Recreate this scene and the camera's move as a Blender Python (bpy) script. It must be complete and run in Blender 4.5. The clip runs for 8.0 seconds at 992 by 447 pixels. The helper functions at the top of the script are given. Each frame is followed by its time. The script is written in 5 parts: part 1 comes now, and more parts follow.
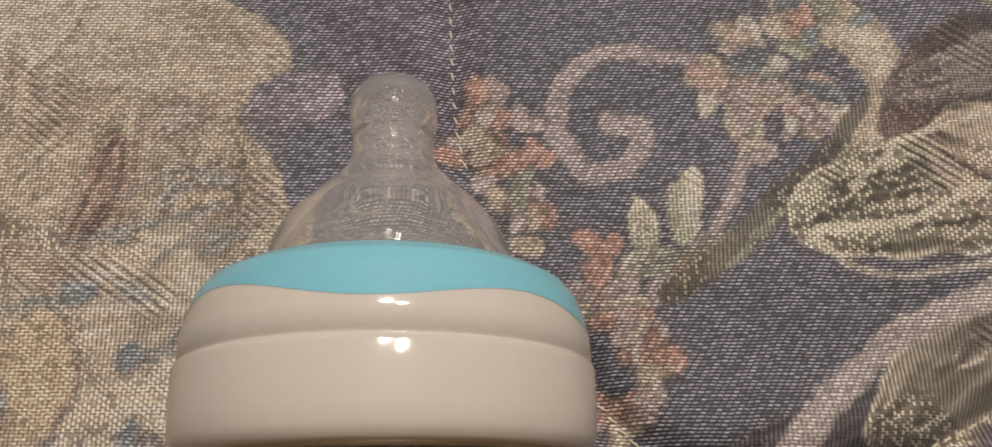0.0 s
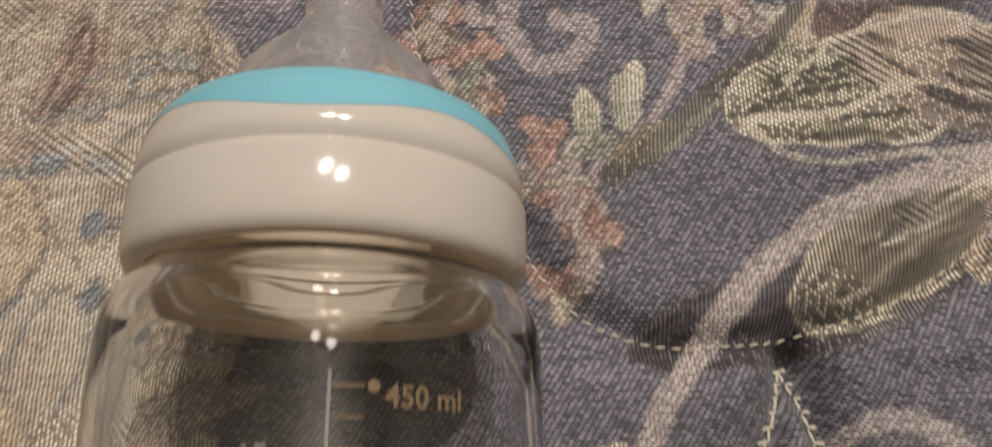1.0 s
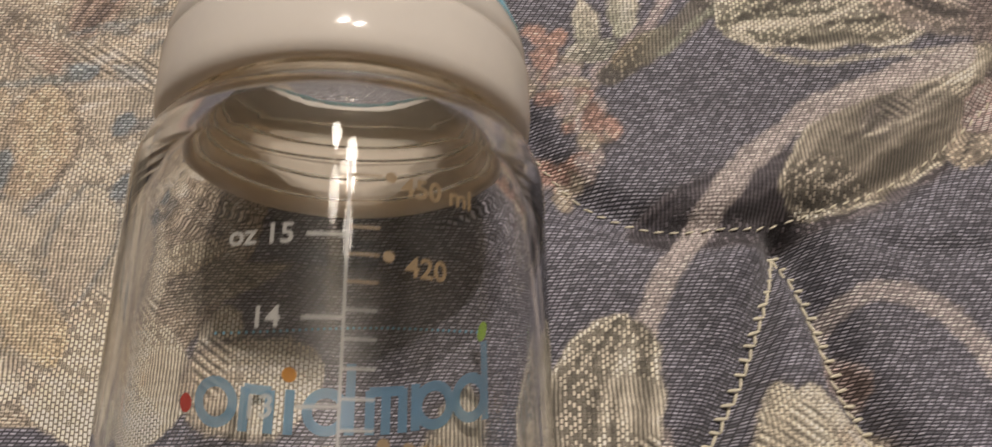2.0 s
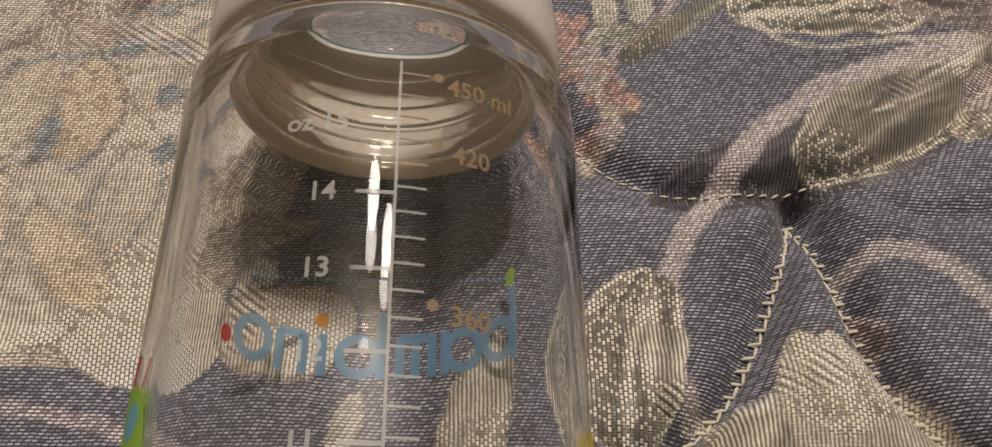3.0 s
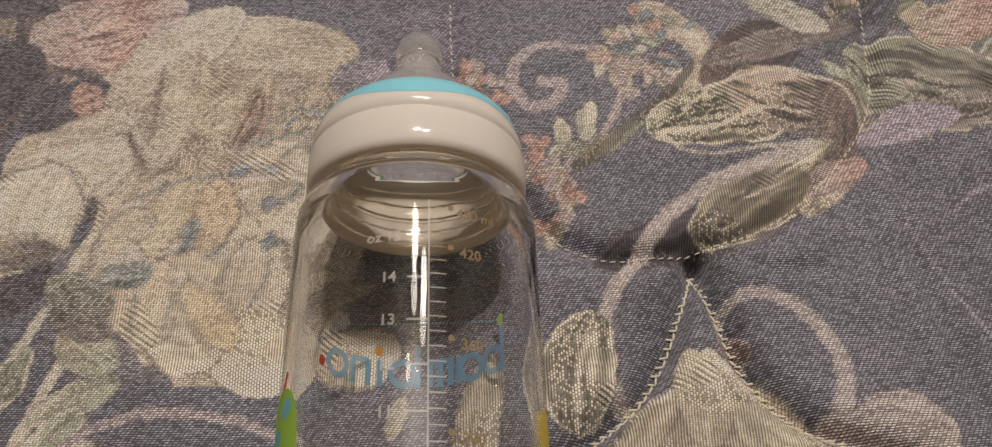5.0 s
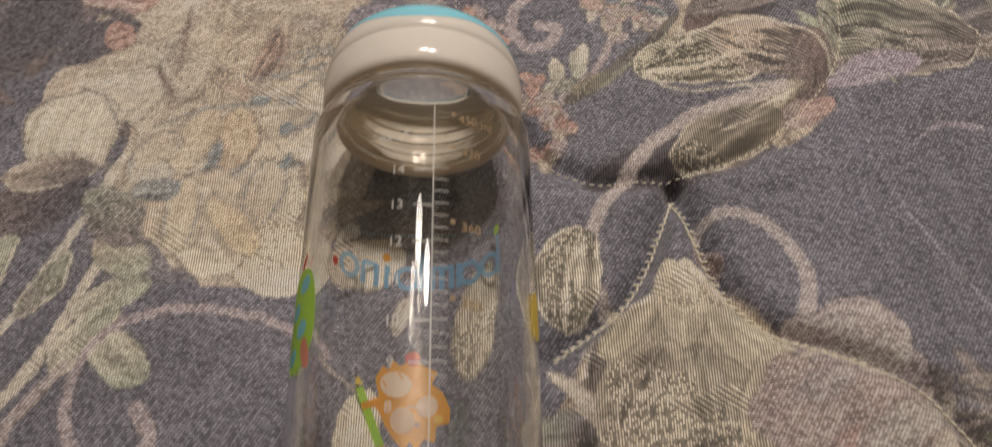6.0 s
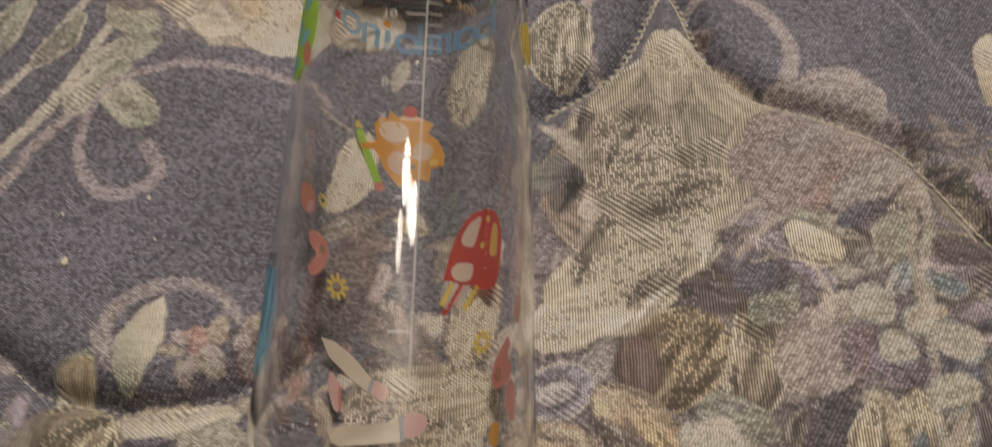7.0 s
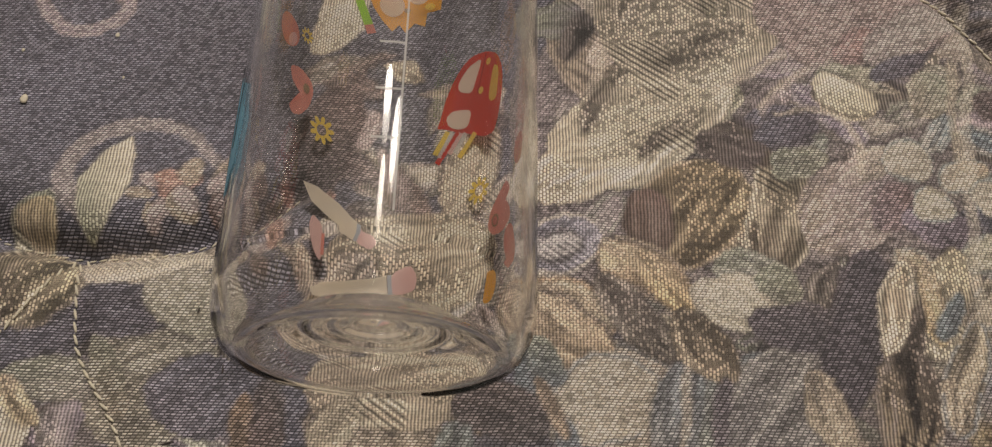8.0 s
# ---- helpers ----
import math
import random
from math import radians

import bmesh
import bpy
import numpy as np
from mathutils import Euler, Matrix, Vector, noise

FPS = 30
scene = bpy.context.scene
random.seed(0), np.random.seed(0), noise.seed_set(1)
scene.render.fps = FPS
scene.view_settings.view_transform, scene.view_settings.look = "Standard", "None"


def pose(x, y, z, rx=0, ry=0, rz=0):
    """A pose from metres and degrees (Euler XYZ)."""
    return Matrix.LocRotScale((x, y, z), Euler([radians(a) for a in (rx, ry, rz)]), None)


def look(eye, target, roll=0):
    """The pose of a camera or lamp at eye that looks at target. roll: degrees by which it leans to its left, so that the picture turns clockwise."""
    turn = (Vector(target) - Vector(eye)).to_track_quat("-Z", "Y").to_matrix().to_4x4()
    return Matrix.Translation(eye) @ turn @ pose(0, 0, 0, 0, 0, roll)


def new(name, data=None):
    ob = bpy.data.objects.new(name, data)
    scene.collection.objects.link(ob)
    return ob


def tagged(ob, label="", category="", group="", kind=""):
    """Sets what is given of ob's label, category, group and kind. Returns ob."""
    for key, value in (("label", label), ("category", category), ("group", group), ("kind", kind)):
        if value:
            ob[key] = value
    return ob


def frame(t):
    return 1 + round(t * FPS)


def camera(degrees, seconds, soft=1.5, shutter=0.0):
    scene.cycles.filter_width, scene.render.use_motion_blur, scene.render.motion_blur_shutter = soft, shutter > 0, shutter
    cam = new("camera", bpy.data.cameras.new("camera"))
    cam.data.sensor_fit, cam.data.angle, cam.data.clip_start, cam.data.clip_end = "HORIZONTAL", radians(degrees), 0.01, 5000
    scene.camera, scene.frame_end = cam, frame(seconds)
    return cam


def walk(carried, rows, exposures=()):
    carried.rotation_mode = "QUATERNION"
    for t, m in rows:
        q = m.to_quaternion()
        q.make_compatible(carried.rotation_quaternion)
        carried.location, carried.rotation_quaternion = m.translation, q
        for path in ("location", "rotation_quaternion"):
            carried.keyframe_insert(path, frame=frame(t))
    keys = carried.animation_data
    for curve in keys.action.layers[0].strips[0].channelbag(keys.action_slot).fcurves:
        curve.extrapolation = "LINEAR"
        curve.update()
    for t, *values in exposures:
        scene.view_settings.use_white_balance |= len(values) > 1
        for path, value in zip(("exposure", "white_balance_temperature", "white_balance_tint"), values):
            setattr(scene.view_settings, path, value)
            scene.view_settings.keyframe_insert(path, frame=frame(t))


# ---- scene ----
cam = camera(57.0, 8.0, soft=1.3, shutter=0.5)
PATH = [
    (0, (0.014, 0.19, 0.173), (0.055, 0.821, -1.725), 3.3),
    (0.2, (0.0168, 0.1863, 0.1743), (0.0646, 0.8262, -1.7200), 4.17),
    (0.5, (0.019, 0.179, 0.176), (0.074, 0.824, -1.717), 5.0),
    (0.8, (0.0212, 0.1716, 0.1723), (0.0757, 0.8182, -1.7195), 5.16),
    (1, (0.023, 0.162, 0.174), (0.078, 0.814, -1.716), 5.1),
    (1.3, (0.0206, 0.1457, 0.1836), (0.0700, 0.8098, -1.7023), 4.52),
    (1.5, (0.02, 0.135, 0.18), (0.064, 0.811, -1.702), 4.0),
    (1.8, (0.0244, 0.1318, 0.1760), (0.0645, 0.8324, -1.6969), 3.21),
    (2, (0.023, 0.128, 0.173), (0.062, 0.879, -1.68), 2.6),
    (2.2, (0.013, 0.118, 0.166), (0.06, 0.939, -1.657), 2.7),
    (3.3, (0.018, 0.095, 0.172), (0.058, 1.039, -1.591), 2.7),
    (3.5, (0.017, 0.089, 0.186), (0.043, 1.04, -1.573), 1.8),
    (3.8, (0.0186, 0.0787, 0.2051), (0.0448, 1.0301, -1.5539), 1.11),
    (4, (0.019, 0.072, 0.217), (0.042, 1.032, -1.537), 0.6),
    (4.2, (0.016, 0.062, 0.231), (0.034, 1.037, -1.515), -0.4),
    (5.3, (0.022, 0.061, 0.26), (0.038, 1.065, -1.469), -0.6),
    (5.5, (0.016, 0.048, 0.26), (0.032, 1.056, -1.467), -0.3),
    (5.8, (0.0190, 0.0351, 0.2683), (0.0413, 1.0438, -1.4585), 0.15),
    (6, (0.021, 0.023, 0.269), (0.037, 1.031, -1.458), 0.2),
    (6.3, (0.0188, -0.0003, 0.2682), (0.0324, 0.9925, -1.4679), 0.47),
    (6.5, (0.02, -0.018, 0.262), (0.037, 0.968, -1.478), 1.0),
    (6.8, (0.0198, -0.0364, 0.2554), (0.0312, 0.9286, -1.4963), 1.06),
    (7, (0.024, -0.046, 0.246), (0.033, 0.915, -1.508), 1.1),
    (7.2, (0.0270, -0.0517, 0.2363), (0.0329, 0.8968, -1.5245), 1.00),
    (7.5, (0.025, -0.065, 0.217), (0.022, 0.835, -1.569), 0.8),
    (7.7, (0.0255, -0.0649, 0.2131), (0.0273, 0.8139, -1.5835), 1.27),
    (8, (0.025, -0.062, 0.212), (0.035, 0.81, -1.587), 2.3),
]
walk(cam, [(t, look(eye, target, roll)) for t, eye, target, roll in PATH], [(0, 0.08), (1.5, 0.17), (3.5, 0.19), (5.5, 0.22), (7, 0.14), (8, 0.1)])

# ---- light: two warm ceiling bulbs beyond the teat, in a closed room ----
world = bpy.data.worlds.new("room_air")
scene.world = world
world.use_nodes = True
world.node_tree.nodes["Background"].inputs["Color"].default_value = (1.0, 0.92, 0.82, 1)
world.node_tree.nodes["Background"].inputs["Strength"].default_value = 0.015
scene.view_settings.exposure = 0.0
scene.cycles.blur_glossy = 0.0
scene.cycles.max_bounces, scene.cycles.transmission_bounces, scene.cycles.glossy_bounces = 28, 26, 14


BULBS = ((0.10, 1.11, 1.74), (0.36, 1.035, 1.78))
for bx, by, bz in BULBS:
    for k in (-1, 1):
        lamp = bpy.data.lights.new("bulb_light", "POINT")
        lamp.shadow_soft_size, lamp.energy, lamp.color = 0.0, 24.2 + 2 * k, (1.0, 0.895, 0.812)
        new("bulb_light", lamp).location = (bx + 0.035 * k, by - 0.05 + 0.03 * k, bz - 0.10)


# ---- materials ----
def material(name):
    m = bpy.data.materials.new(name)
    m.use_nodes = True
    return m, m.node_tree.nodes, m.node_tree.links, m.node_tree.nodes["Principled BSDF"]


def plain(name, colour, rough=0.5, vary=0.08, scale=60.0, bump=0.0, coat=0.0, sub=0.0):
    """A surface with uneven colour and gloss at two scales."""
    m, nodes, links, bsdf = material(name)
    coord = nodes.new("ShaderNodeTexCoord")
    big, fine = nodes.new("ShaderNodeTexNoise"), nodes.new("ShaderNodeTexNoise")
    big.inputs["Scale"].default_value, fine.inputs["Scale"].default_value = scale, scale * 14
    for n in (big, fine):
        links.new(coord.outputs["Object"], n.inputs["Vector"])
    add = nodes.new("ShaderNodeMath")
    add.operation = "ADD"
    links.new(big.outputs["Fac"], add.inputs[0])
    links.new(fine.outputs["Fac"], add.inputs[1])
    ramp = nodes.new("ShaderNodeMapRange")
    ramp.inputs["From Min"].default_value, ramp.inputs["From Max"].default_value = 0.6, 1.4
    ramp.inputs["To Min"].default_value, ramp.inputs["To Max"].default_value = 1 - vary, 1 + vary
    links.new(add.outputs[0], ramp.inputs["Value"])
    mul = nodes.new("ShaderNodeVectorMath")
    mul.operation = "SCALE"
    mul.inputs[0].default_value = colour
    links.new(ramp.outputs[0], mul.inputs["Scale"])
    links.new(mul.outputs[0], bsdf.inputs["Base Color"])
    bsdf.inputs["Roughness"].default_value = rough
    bsdf.inputs["Coat Weight"].default_value = coat
    if sub:
        bsdf.inputs["Subsurface Weight"].default_value = sub
        bsdf.inputs["Subsurface Radius"].default_value = (1.0, 0.7, 0.4)
        bsdf.inputs["Subsurface Scale"].default_value = 0.002
    if bump:
        b = nodes.new("ShaderNodeBump")
        b.inputs["Strength"].default_value, b.inputs["Distance"].default_value = bump, 0.0004
        links.new(fine.outputs["Fac"], b.inputs["Height"])
        links.new(b.outputs["Normal"], bsdf.inputs["Normal"])
    return m


def clear(name, tint, rough, ior):
    m, nodes, links, bsdf = material(name)
    bsdf.inputs["Base Color"].default_value = (*tint, 1)
    bsdf.inputs["Transmission Weight"].default_value = 1.0
    bsdf.inputs["Roughness"].default_value = rough
    bsdf.inputs["IOR"].default_value = ior
    coord, n = nodes.new("ShaderNodeTexCoord"), nodes.new("ShaderNodeTexNoise")
    n.inputs["Scale"].default_value = 90
    b = nodes.new("ShaderNodeBump")
    b.inputs["Strength"].default_value, b.inputs["Distance"].default_value = 0.02, 0.0004
    links.new(coord.outputs["Object"], n.inputs["Vector"])
    links.new(n.outputs["Fac"], b.inputs["Height"])
    links.new(b.outputs["Normal"], bsdf.inputs["Normal"])
    return m


def brocade():
    """Woven cloth: colour from the pattern, broken into float stitches, twill dashes and raised ribs."""
    m, nodes, links, bsdf = material("brocade_cloth")
    coord = nodes.new("ShaderNodeTexCoord")
    pattern, rib = nodes.new("ShaderNodeAttribute"), nodes.new("ShaderNodeAttribute")
    pattern.attribute_name, rib.attribute_name = "pattern", "rib"
    warp = nodes.new("ShaderNodeTexNoise")
    warp.inputs["Scale"].default_value = 55
    links.new(coord.outputs["Object"], warp.inputs["Vector"])
    sway = nodes.new("ShaderNodeVectorMath")
    sway.operation = "MULTIPLY_ADD"
    sway.inputs[1].default_value = (0.0014, 0.0014, 0)
    links.new(warp.outputs["Color"], sway.inputs[0])
    wisp, wobble = nodes.new("ShaderNodeTexNoise"), nodes.new("ShaderNodeVectorMath")
    wisp.inputs["Scale"].default_value = 420
    wobble.operation = "MULTIPLY_ADD"
    wobble.inputs[1].default_value = (0.0004, 0.0004, 0)
    links.new(coord.outputs["Object"], wisp.inputs["Vector"])
    links.new(wisp.outputs["Color"], wobble.inputs[0])
    links.new(coord.outputs["Object"], wobble.inputs[2])
    links.new(wobble.outputs[0], sway.inputs[2])

    def math_node(op, a, b=None):
        n = nodes.new("ShaderNodeMath")
        n.operation = op
        for i, v in enumerate((a, b)):
            if v is None:
                continue
            if isinstance(v, (int, float)):
                n.inputs[i].default_value = v
            else:
                links.new(v, n.inputs[i])
        return n.outputs[0]

    # twill dashes
    brick = nodes.new("ShaderNodeTexBrick")
    brick.inputs["Scale"].default_value = 1000
    brick.inputs["Brick Width"].default_value, brick.inputs["Row Height"].default_value = 1.3, 0.68
    brick.inputs["Mortar Size"].default_value, brick.inputs["Mortar Smooth"].default_value = 0.27, 1.0
    brick.inputs["Color1"].default_value, brick.inputs["Color2"].default_value = (0, 0, 0, 1), (1, 1, 1, 1)
    brick.offset = 0.0
    split, skew = nodes.new("ShaderNodeSeparateXYZ"), nodes.new("ShaderNodeCombineXYZ")
    links.new(sway.outputs[0], split.inputs[0])
    links.new(math_node("ADD", split.outputs["X"], math_node("MULTIPLY", split.outputs["Y"], -0.62)), skew.inputs["X"])
    links.new(split.outputs["Y"], skew.inputs["Y"])
    links.new(skew.outputs[0], brick.inputs["Vector"])
    # raised ribs of the light weft
    wave = nodes.new("ShaderNodeTexWave")
    wave.bands_direction = "X"
    wave.inputs["Scale"].default_value = 1000 / 0.85 / 20 * 6.2832
    wave.inputs["Distortion"].default_value, wave.inputs["Detail Scale"].default_value = 0.25, 2.0
    links.new(sway.outputs[0], wave.inputs["Vector"])
    cross = nodes.new("ShaderNodeTexBrick")
    cross.inputs["Scale"].default_value = 1000
    cross.inputs["Brick Width"].default_value, cross.inputs["Row Height"].default_value = 1.15, 0.85
    cross.inputs["Mortar Size"].default_value, cross.inputs["Mortar Smooth"].default_value = 0.26, 1.0
    cross.inputs["Color1"].default_value, cross.inputs["Color2"].default_value = (0, 0, 0, 1), (1, 1, 1, 1)
    cross.offset = 0.5
    turn = nodes.new("ShaderNodeVectorRotate")
    turn.rotation_type = "Z_AXIS"
    turn.inputs["Angle"].default_value = 1.5708
    links.new(sway.outputs[0], turn.inputs["Vector"])
    links.new(turn.outputs[0], cross.inputs["Vector"])
    speck = math_node("MULTIPLY", math_node("SUBTRACT", 1.0, brick.outputs["Fac"]), math_node("ADD", math_node("MULTIPLY", brick.outputs["Color"], 1.5), 0.3))
    tone1 = math_node("ADD", math_node("MULTIPLY", speck, 0.98), 0.18)
    # light weft: float cells over a dark ground, fewer of them where the pattern is dark, or unbroken cords in patches
    shade = nodes.new("ShaderNodeSeparateColor")
    links.new(pattern.outputs["Color"], shade.inputs[0])
    share = math_node("MINIMUM", math_node("ADD", math_node("MULTIPLY", shade.outputs["Green"], 1.5), 0.12), 1.0)
    raised = math_node("MINIMUM", math_node("DIVIDE", math_node("LESS_THAN", cross.outputs["Color"], share), share), 1.7)
    cells = math_node("MULTIPLY", math_node("SUBTRACT", 1.0, cross.outputs["Fac"]), math_node("ADD", math_node("MULTIPLY", raised, 0.85), 0.36))
    cells = math_node("ADD", math_node("MULTIPLY", cells, 1.15), 0.16)
    cords = math_node("ADD", math_node("MULTIPLY", wave.outputs["Fac"], 1.15), 0.26)
    zone, pick, weft = nodes.new("ShaderNodeTexNoise"), nodes.new("ShaderNodeMapRange"), nodes.new("ShaderNodeMix")
    zone.inputs["Scale"].default_value, zone.inputs["Detail"].default_value = 34, 2.0
    pick.inputs["From Min"].default_value, pick.inputs["From Max"].default_value = 0.50, 0.54
    links.new(coord.outputs["Object"], zone.inputs["Vector"])
    links.new(zone.outputs["Fac"], pick.inputs["Value"])
    links.new(pick.outputs[0], weft.inputs[0])
    links.new(cells, weft.inputs[2])
    links.new(cords, weft.inputs[3])
    tone2 = weft.outputs[0]
    # diagonal floats in patches of the light weft
    hatch = nodes.new("ShaderNodeTexWave")
    hatch.bands_direction = "X"
    hatch.inputs["Scale"].default_value = 1000 / 1.7 / 20 * 6.2832
    hatch.inputs["Distortion"].default_value, hatch.inputs["Detail Scale"].default_value = 0.6, 3.0
    lean = nodes.new("ShaderNodeVectorRotate")
    lean.rotation_type = "Z_AXIS"
    lean.inputs["Angle"].default_value = -0.95
    links.new(sway.outputs[0], lean.inputs["Vector"])
    links.new(lean.outputs[0], hatch.inputs["Vector"])
    patch = nodes.new("ShaderNodeTexNoise")
    patch.inputs["Scale"].default_value, patch.inputs["Detail"].default_value = 48, 1.0
    links.new(coord.outputs["Object"], patch.inputs["Vector"])
    choose = nodes.new("ShaderNodeMapRange")
    choose.inputs["From Min"].default_value, choose.inputs["From Max"].default_value = 0.60, 0.65
    links.new(patch.outputs["Fac"], choose.inputs["Value"])
    tone3 = math_node("ADD", math_node("MULTIPLY", math_node("MULTIPLY", math_node("POWER", hatch.outputs["Fac"], 0.8), math_node("ADD", math_node("MULTIPLY", math_node("SUBTRACT", 1.0, cross.outputs["Fac"]), 0.75), 0.25)), 1.9), 0.12)
    floats = nodes.new("ShaderNodeMix")
    links.new(choose.outputs[0], floats.inputs[0])
    links.new(tone2, floats.inputs[2])
    links.new(tone3, floats.inputs[3])
    tone2 = floats.outputs[0]
    mix = nodes.new("ShaderNodeMix")
    links.new(rib.outputs["Fac"], mix.inputs[0])
    links.new(tone1, mix.inputs[2])
    links.new(tone2, mix.inputs[3])
    fuzz = nodes.new("ShaderNodeTexNoise")
    fuzz.inputs["Scale"].default_value, fuzz.inputs["Detail"].default_value = 900, 3
    links.new(coord.outputs["Object"], fuzz.inputs["Vector"])
    tone = math_node("MULTIPLY", mix.outputs[0], math_node("ADD", math_node("MULTIPLY", fuzz.outputs["Fac"], 0.8), 0.6))
    colour = nodes.new("ShaderNodeVectorMath")
    colour.operation = "SCALE"
    links.new(pattern.outputs["Color"], colour.inputs[0])
    links.new(tone, colour.inputs["Scale"])
    cap = nodes.new("ShaderNodeVectorMath")
    cap.operation = "MINIMUM"
    cap.inputs[1].default_value = (0.78, 0.75, 0.70)
    # the ground weft shows as pale dashes of its own colour
    pale = nodes.new("ShaderNodeVectorMath")
    pale.operation = "MULTIPLY_ADD"
    pale.inputs[1].default_value = (0.136, 0.125, 0.133)
    links.new(math_node("MULTIPLY", speck, math_node("SUBTRACT", 1.0, rib.outputs["Fac"])), pale.inputs[0])
    links.new(colour.outputs[0], pale.inputs[2])
    links.new(pale.outputs[0], cap.inputs[0])
    links.new(cap.outputs[0], bsdf.inputs["Base Color"])
    bsdf.inputs["Specular IOR Level"].default_value = 0.3
    bsdf.inputs["Roughness"].default_value = 0.62
    bsdf.inputs["Sheen Weight"].default_value = 0.15
    b = nodes.new("ShaderNodeBump")
    b.inputs["Strength"].default_value, b.inputs["Distance"].default_value = 0.6, 0.0003
    links.new(mix.outputs[0], b.inputs["Height"])
    links.new(b.outputs["Normal"], bsdf.inputs["Normal"])
    return m


CLOTH = brocade()
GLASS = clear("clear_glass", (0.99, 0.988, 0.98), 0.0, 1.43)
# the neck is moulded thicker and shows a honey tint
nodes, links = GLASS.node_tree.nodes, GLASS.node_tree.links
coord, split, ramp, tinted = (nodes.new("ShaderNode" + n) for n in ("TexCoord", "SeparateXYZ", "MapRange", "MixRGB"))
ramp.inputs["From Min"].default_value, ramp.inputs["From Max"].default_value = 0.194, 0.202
# the body's grey tint stands in for the shade glass casts on the cloth below
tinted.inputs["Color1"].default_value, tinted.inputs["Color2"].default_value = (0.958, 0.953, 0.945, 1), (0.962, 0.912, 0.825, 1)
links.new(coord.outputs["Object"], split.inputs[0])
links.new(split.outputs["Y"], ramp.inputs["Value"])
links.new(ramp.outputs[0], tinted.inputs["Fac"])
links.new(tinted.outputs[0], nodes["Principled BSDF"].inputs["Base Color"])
SILICONE = clear("clear_silicone", (0.97, 0.95, 0.92), 0.02, 1.34)
SILICONE.node_tree.nodes["Principled BSDF"].inputs["Transmission Weight"].default_value = 0.945
CREAM_PLASTIC = plain("cream_plastic", (0.70, 0.665, 0.618), 0.10, 0.02, 40, 0.015, 0.0)


def glow_through(m, colour, share):
    """Lets some light pass through a thin plastic or ink layer."""
    nodes, links = m.node_tree.nodes, m.node_tree.links
    soft, mix = nodes.new("ShaderNodeBsdfTranslucent"), nodes.new("ShaderNodeMixShader")
    soft.inputs["Color"].default_value = (*colour, 1)
    mix.inputs[0].default_value = share
    links.new(nodes["Principled BSDF"].outputs[0], mix.inputs[1])
    links.new(soft.outputs[0], mix.inputs[2])
    links.new(mix.outputs[0], nodes["Material Output"].inputs["Surface"])
    return m


glow_through(CREAM_PLASTIC, (1.0, 0.80, 0.52), 0.24)
TEAL_PLASTIC = plain("teal_plastic", (0.20, 0.50, 0.60), 0.12, 0.03, 40, 0.015, 0.0, 0.1)
THREAD = plain("cream_thread", (0.62, 0.57, 0.44), 0.7, 0.25, 200, 0.5)
PLASTER = plain("wall_plaster", (0.22, 0.207, 0.188), 0.9, 0.06, 3, 0.2)
CEILING_PAINT = plain("ceiling_paint", (0.28, 0.27, 0.25), 0.9, 0.04, 3, 0.2)
BOARDS = plain("floor_laminate", (0.20, 0.14, 0.09), 0.5, 0.15, 6, 0.1)


def ink(name, colour, thin=0.0):
    m = glow_through(plain(name, colour, 0.45, 0.05, 300), colour, 0.55)
    if thin:
        nodes, links = m.node_tree.nodes, m.node_tree.links
        out = nodes["Material Output"].inputs["Surface"]
        see, mix = nodes.new("ShaderNodeBsdfTransparent"), nodes.new("ShaderNodeMixShader")
        mix.inputs[0].default_value = thin
        links.new(out.links[0].from_socket, mix.inputs[1])
        links.new(see.outputs[0], mix.inputs[2])
        links.new(mix.outputs[0], out)
    return m


INK = {n: ink(n + "_ink", c, {"white": 0.42, "blue": 0.25}.get(n, 0.0)) for n, c in dict(
    white=(0.80, 0.79, 0.74), blue=(0.20, 0.42, 0.62), red=(0.62, 0.05, 0.03), orange=(0.78, 0.38, 0.04), yellow=(0.82, 0.62, 0.12),
    green=(0.40, 0.66, 0.09), pink=(0.72, 0.28, 0.22), pale=(0.80, 0.72, 0.58), rose=(0.78, 0.52, 0.48), dark=(0.03, 0.04, 0.06),
    brown=(0.36, 0.26, 0.15), sky=(0.28, 0.60, 0.80), maroon=(0.36, 0.02, 0.02), grey=(0.42, 0.45, 0.50)).items()}


# ---- helpers for meshes ----
def part(name, bm, mat, parent=None, label="", smooth=True):
    me = bpy.data.meshes.new(name)
    bm.to_mesh(me)
    bm.free()
    if smooth:
        me.polygons.foreach_set("use_smooth", [True] * len(me.polygons))
    me.materials.append(mat)
    ob = new(name, me)
    ob.parent = parent
    return tagged(ob, label)


def box(name, lo, hi, mat, label, category="wall"):
    bm = bmesh.new()
    bmesh.ops.create_cube(bm, size=1)
    for v in bm.verts:
        v.co = Vector([lo[i] + (v.co[i] + 0.5) * (hi[i] - lo[i]) for i in range(3)])
    return tagged(part(name, bm, mat, smooth=False), label, category, kind="structure")


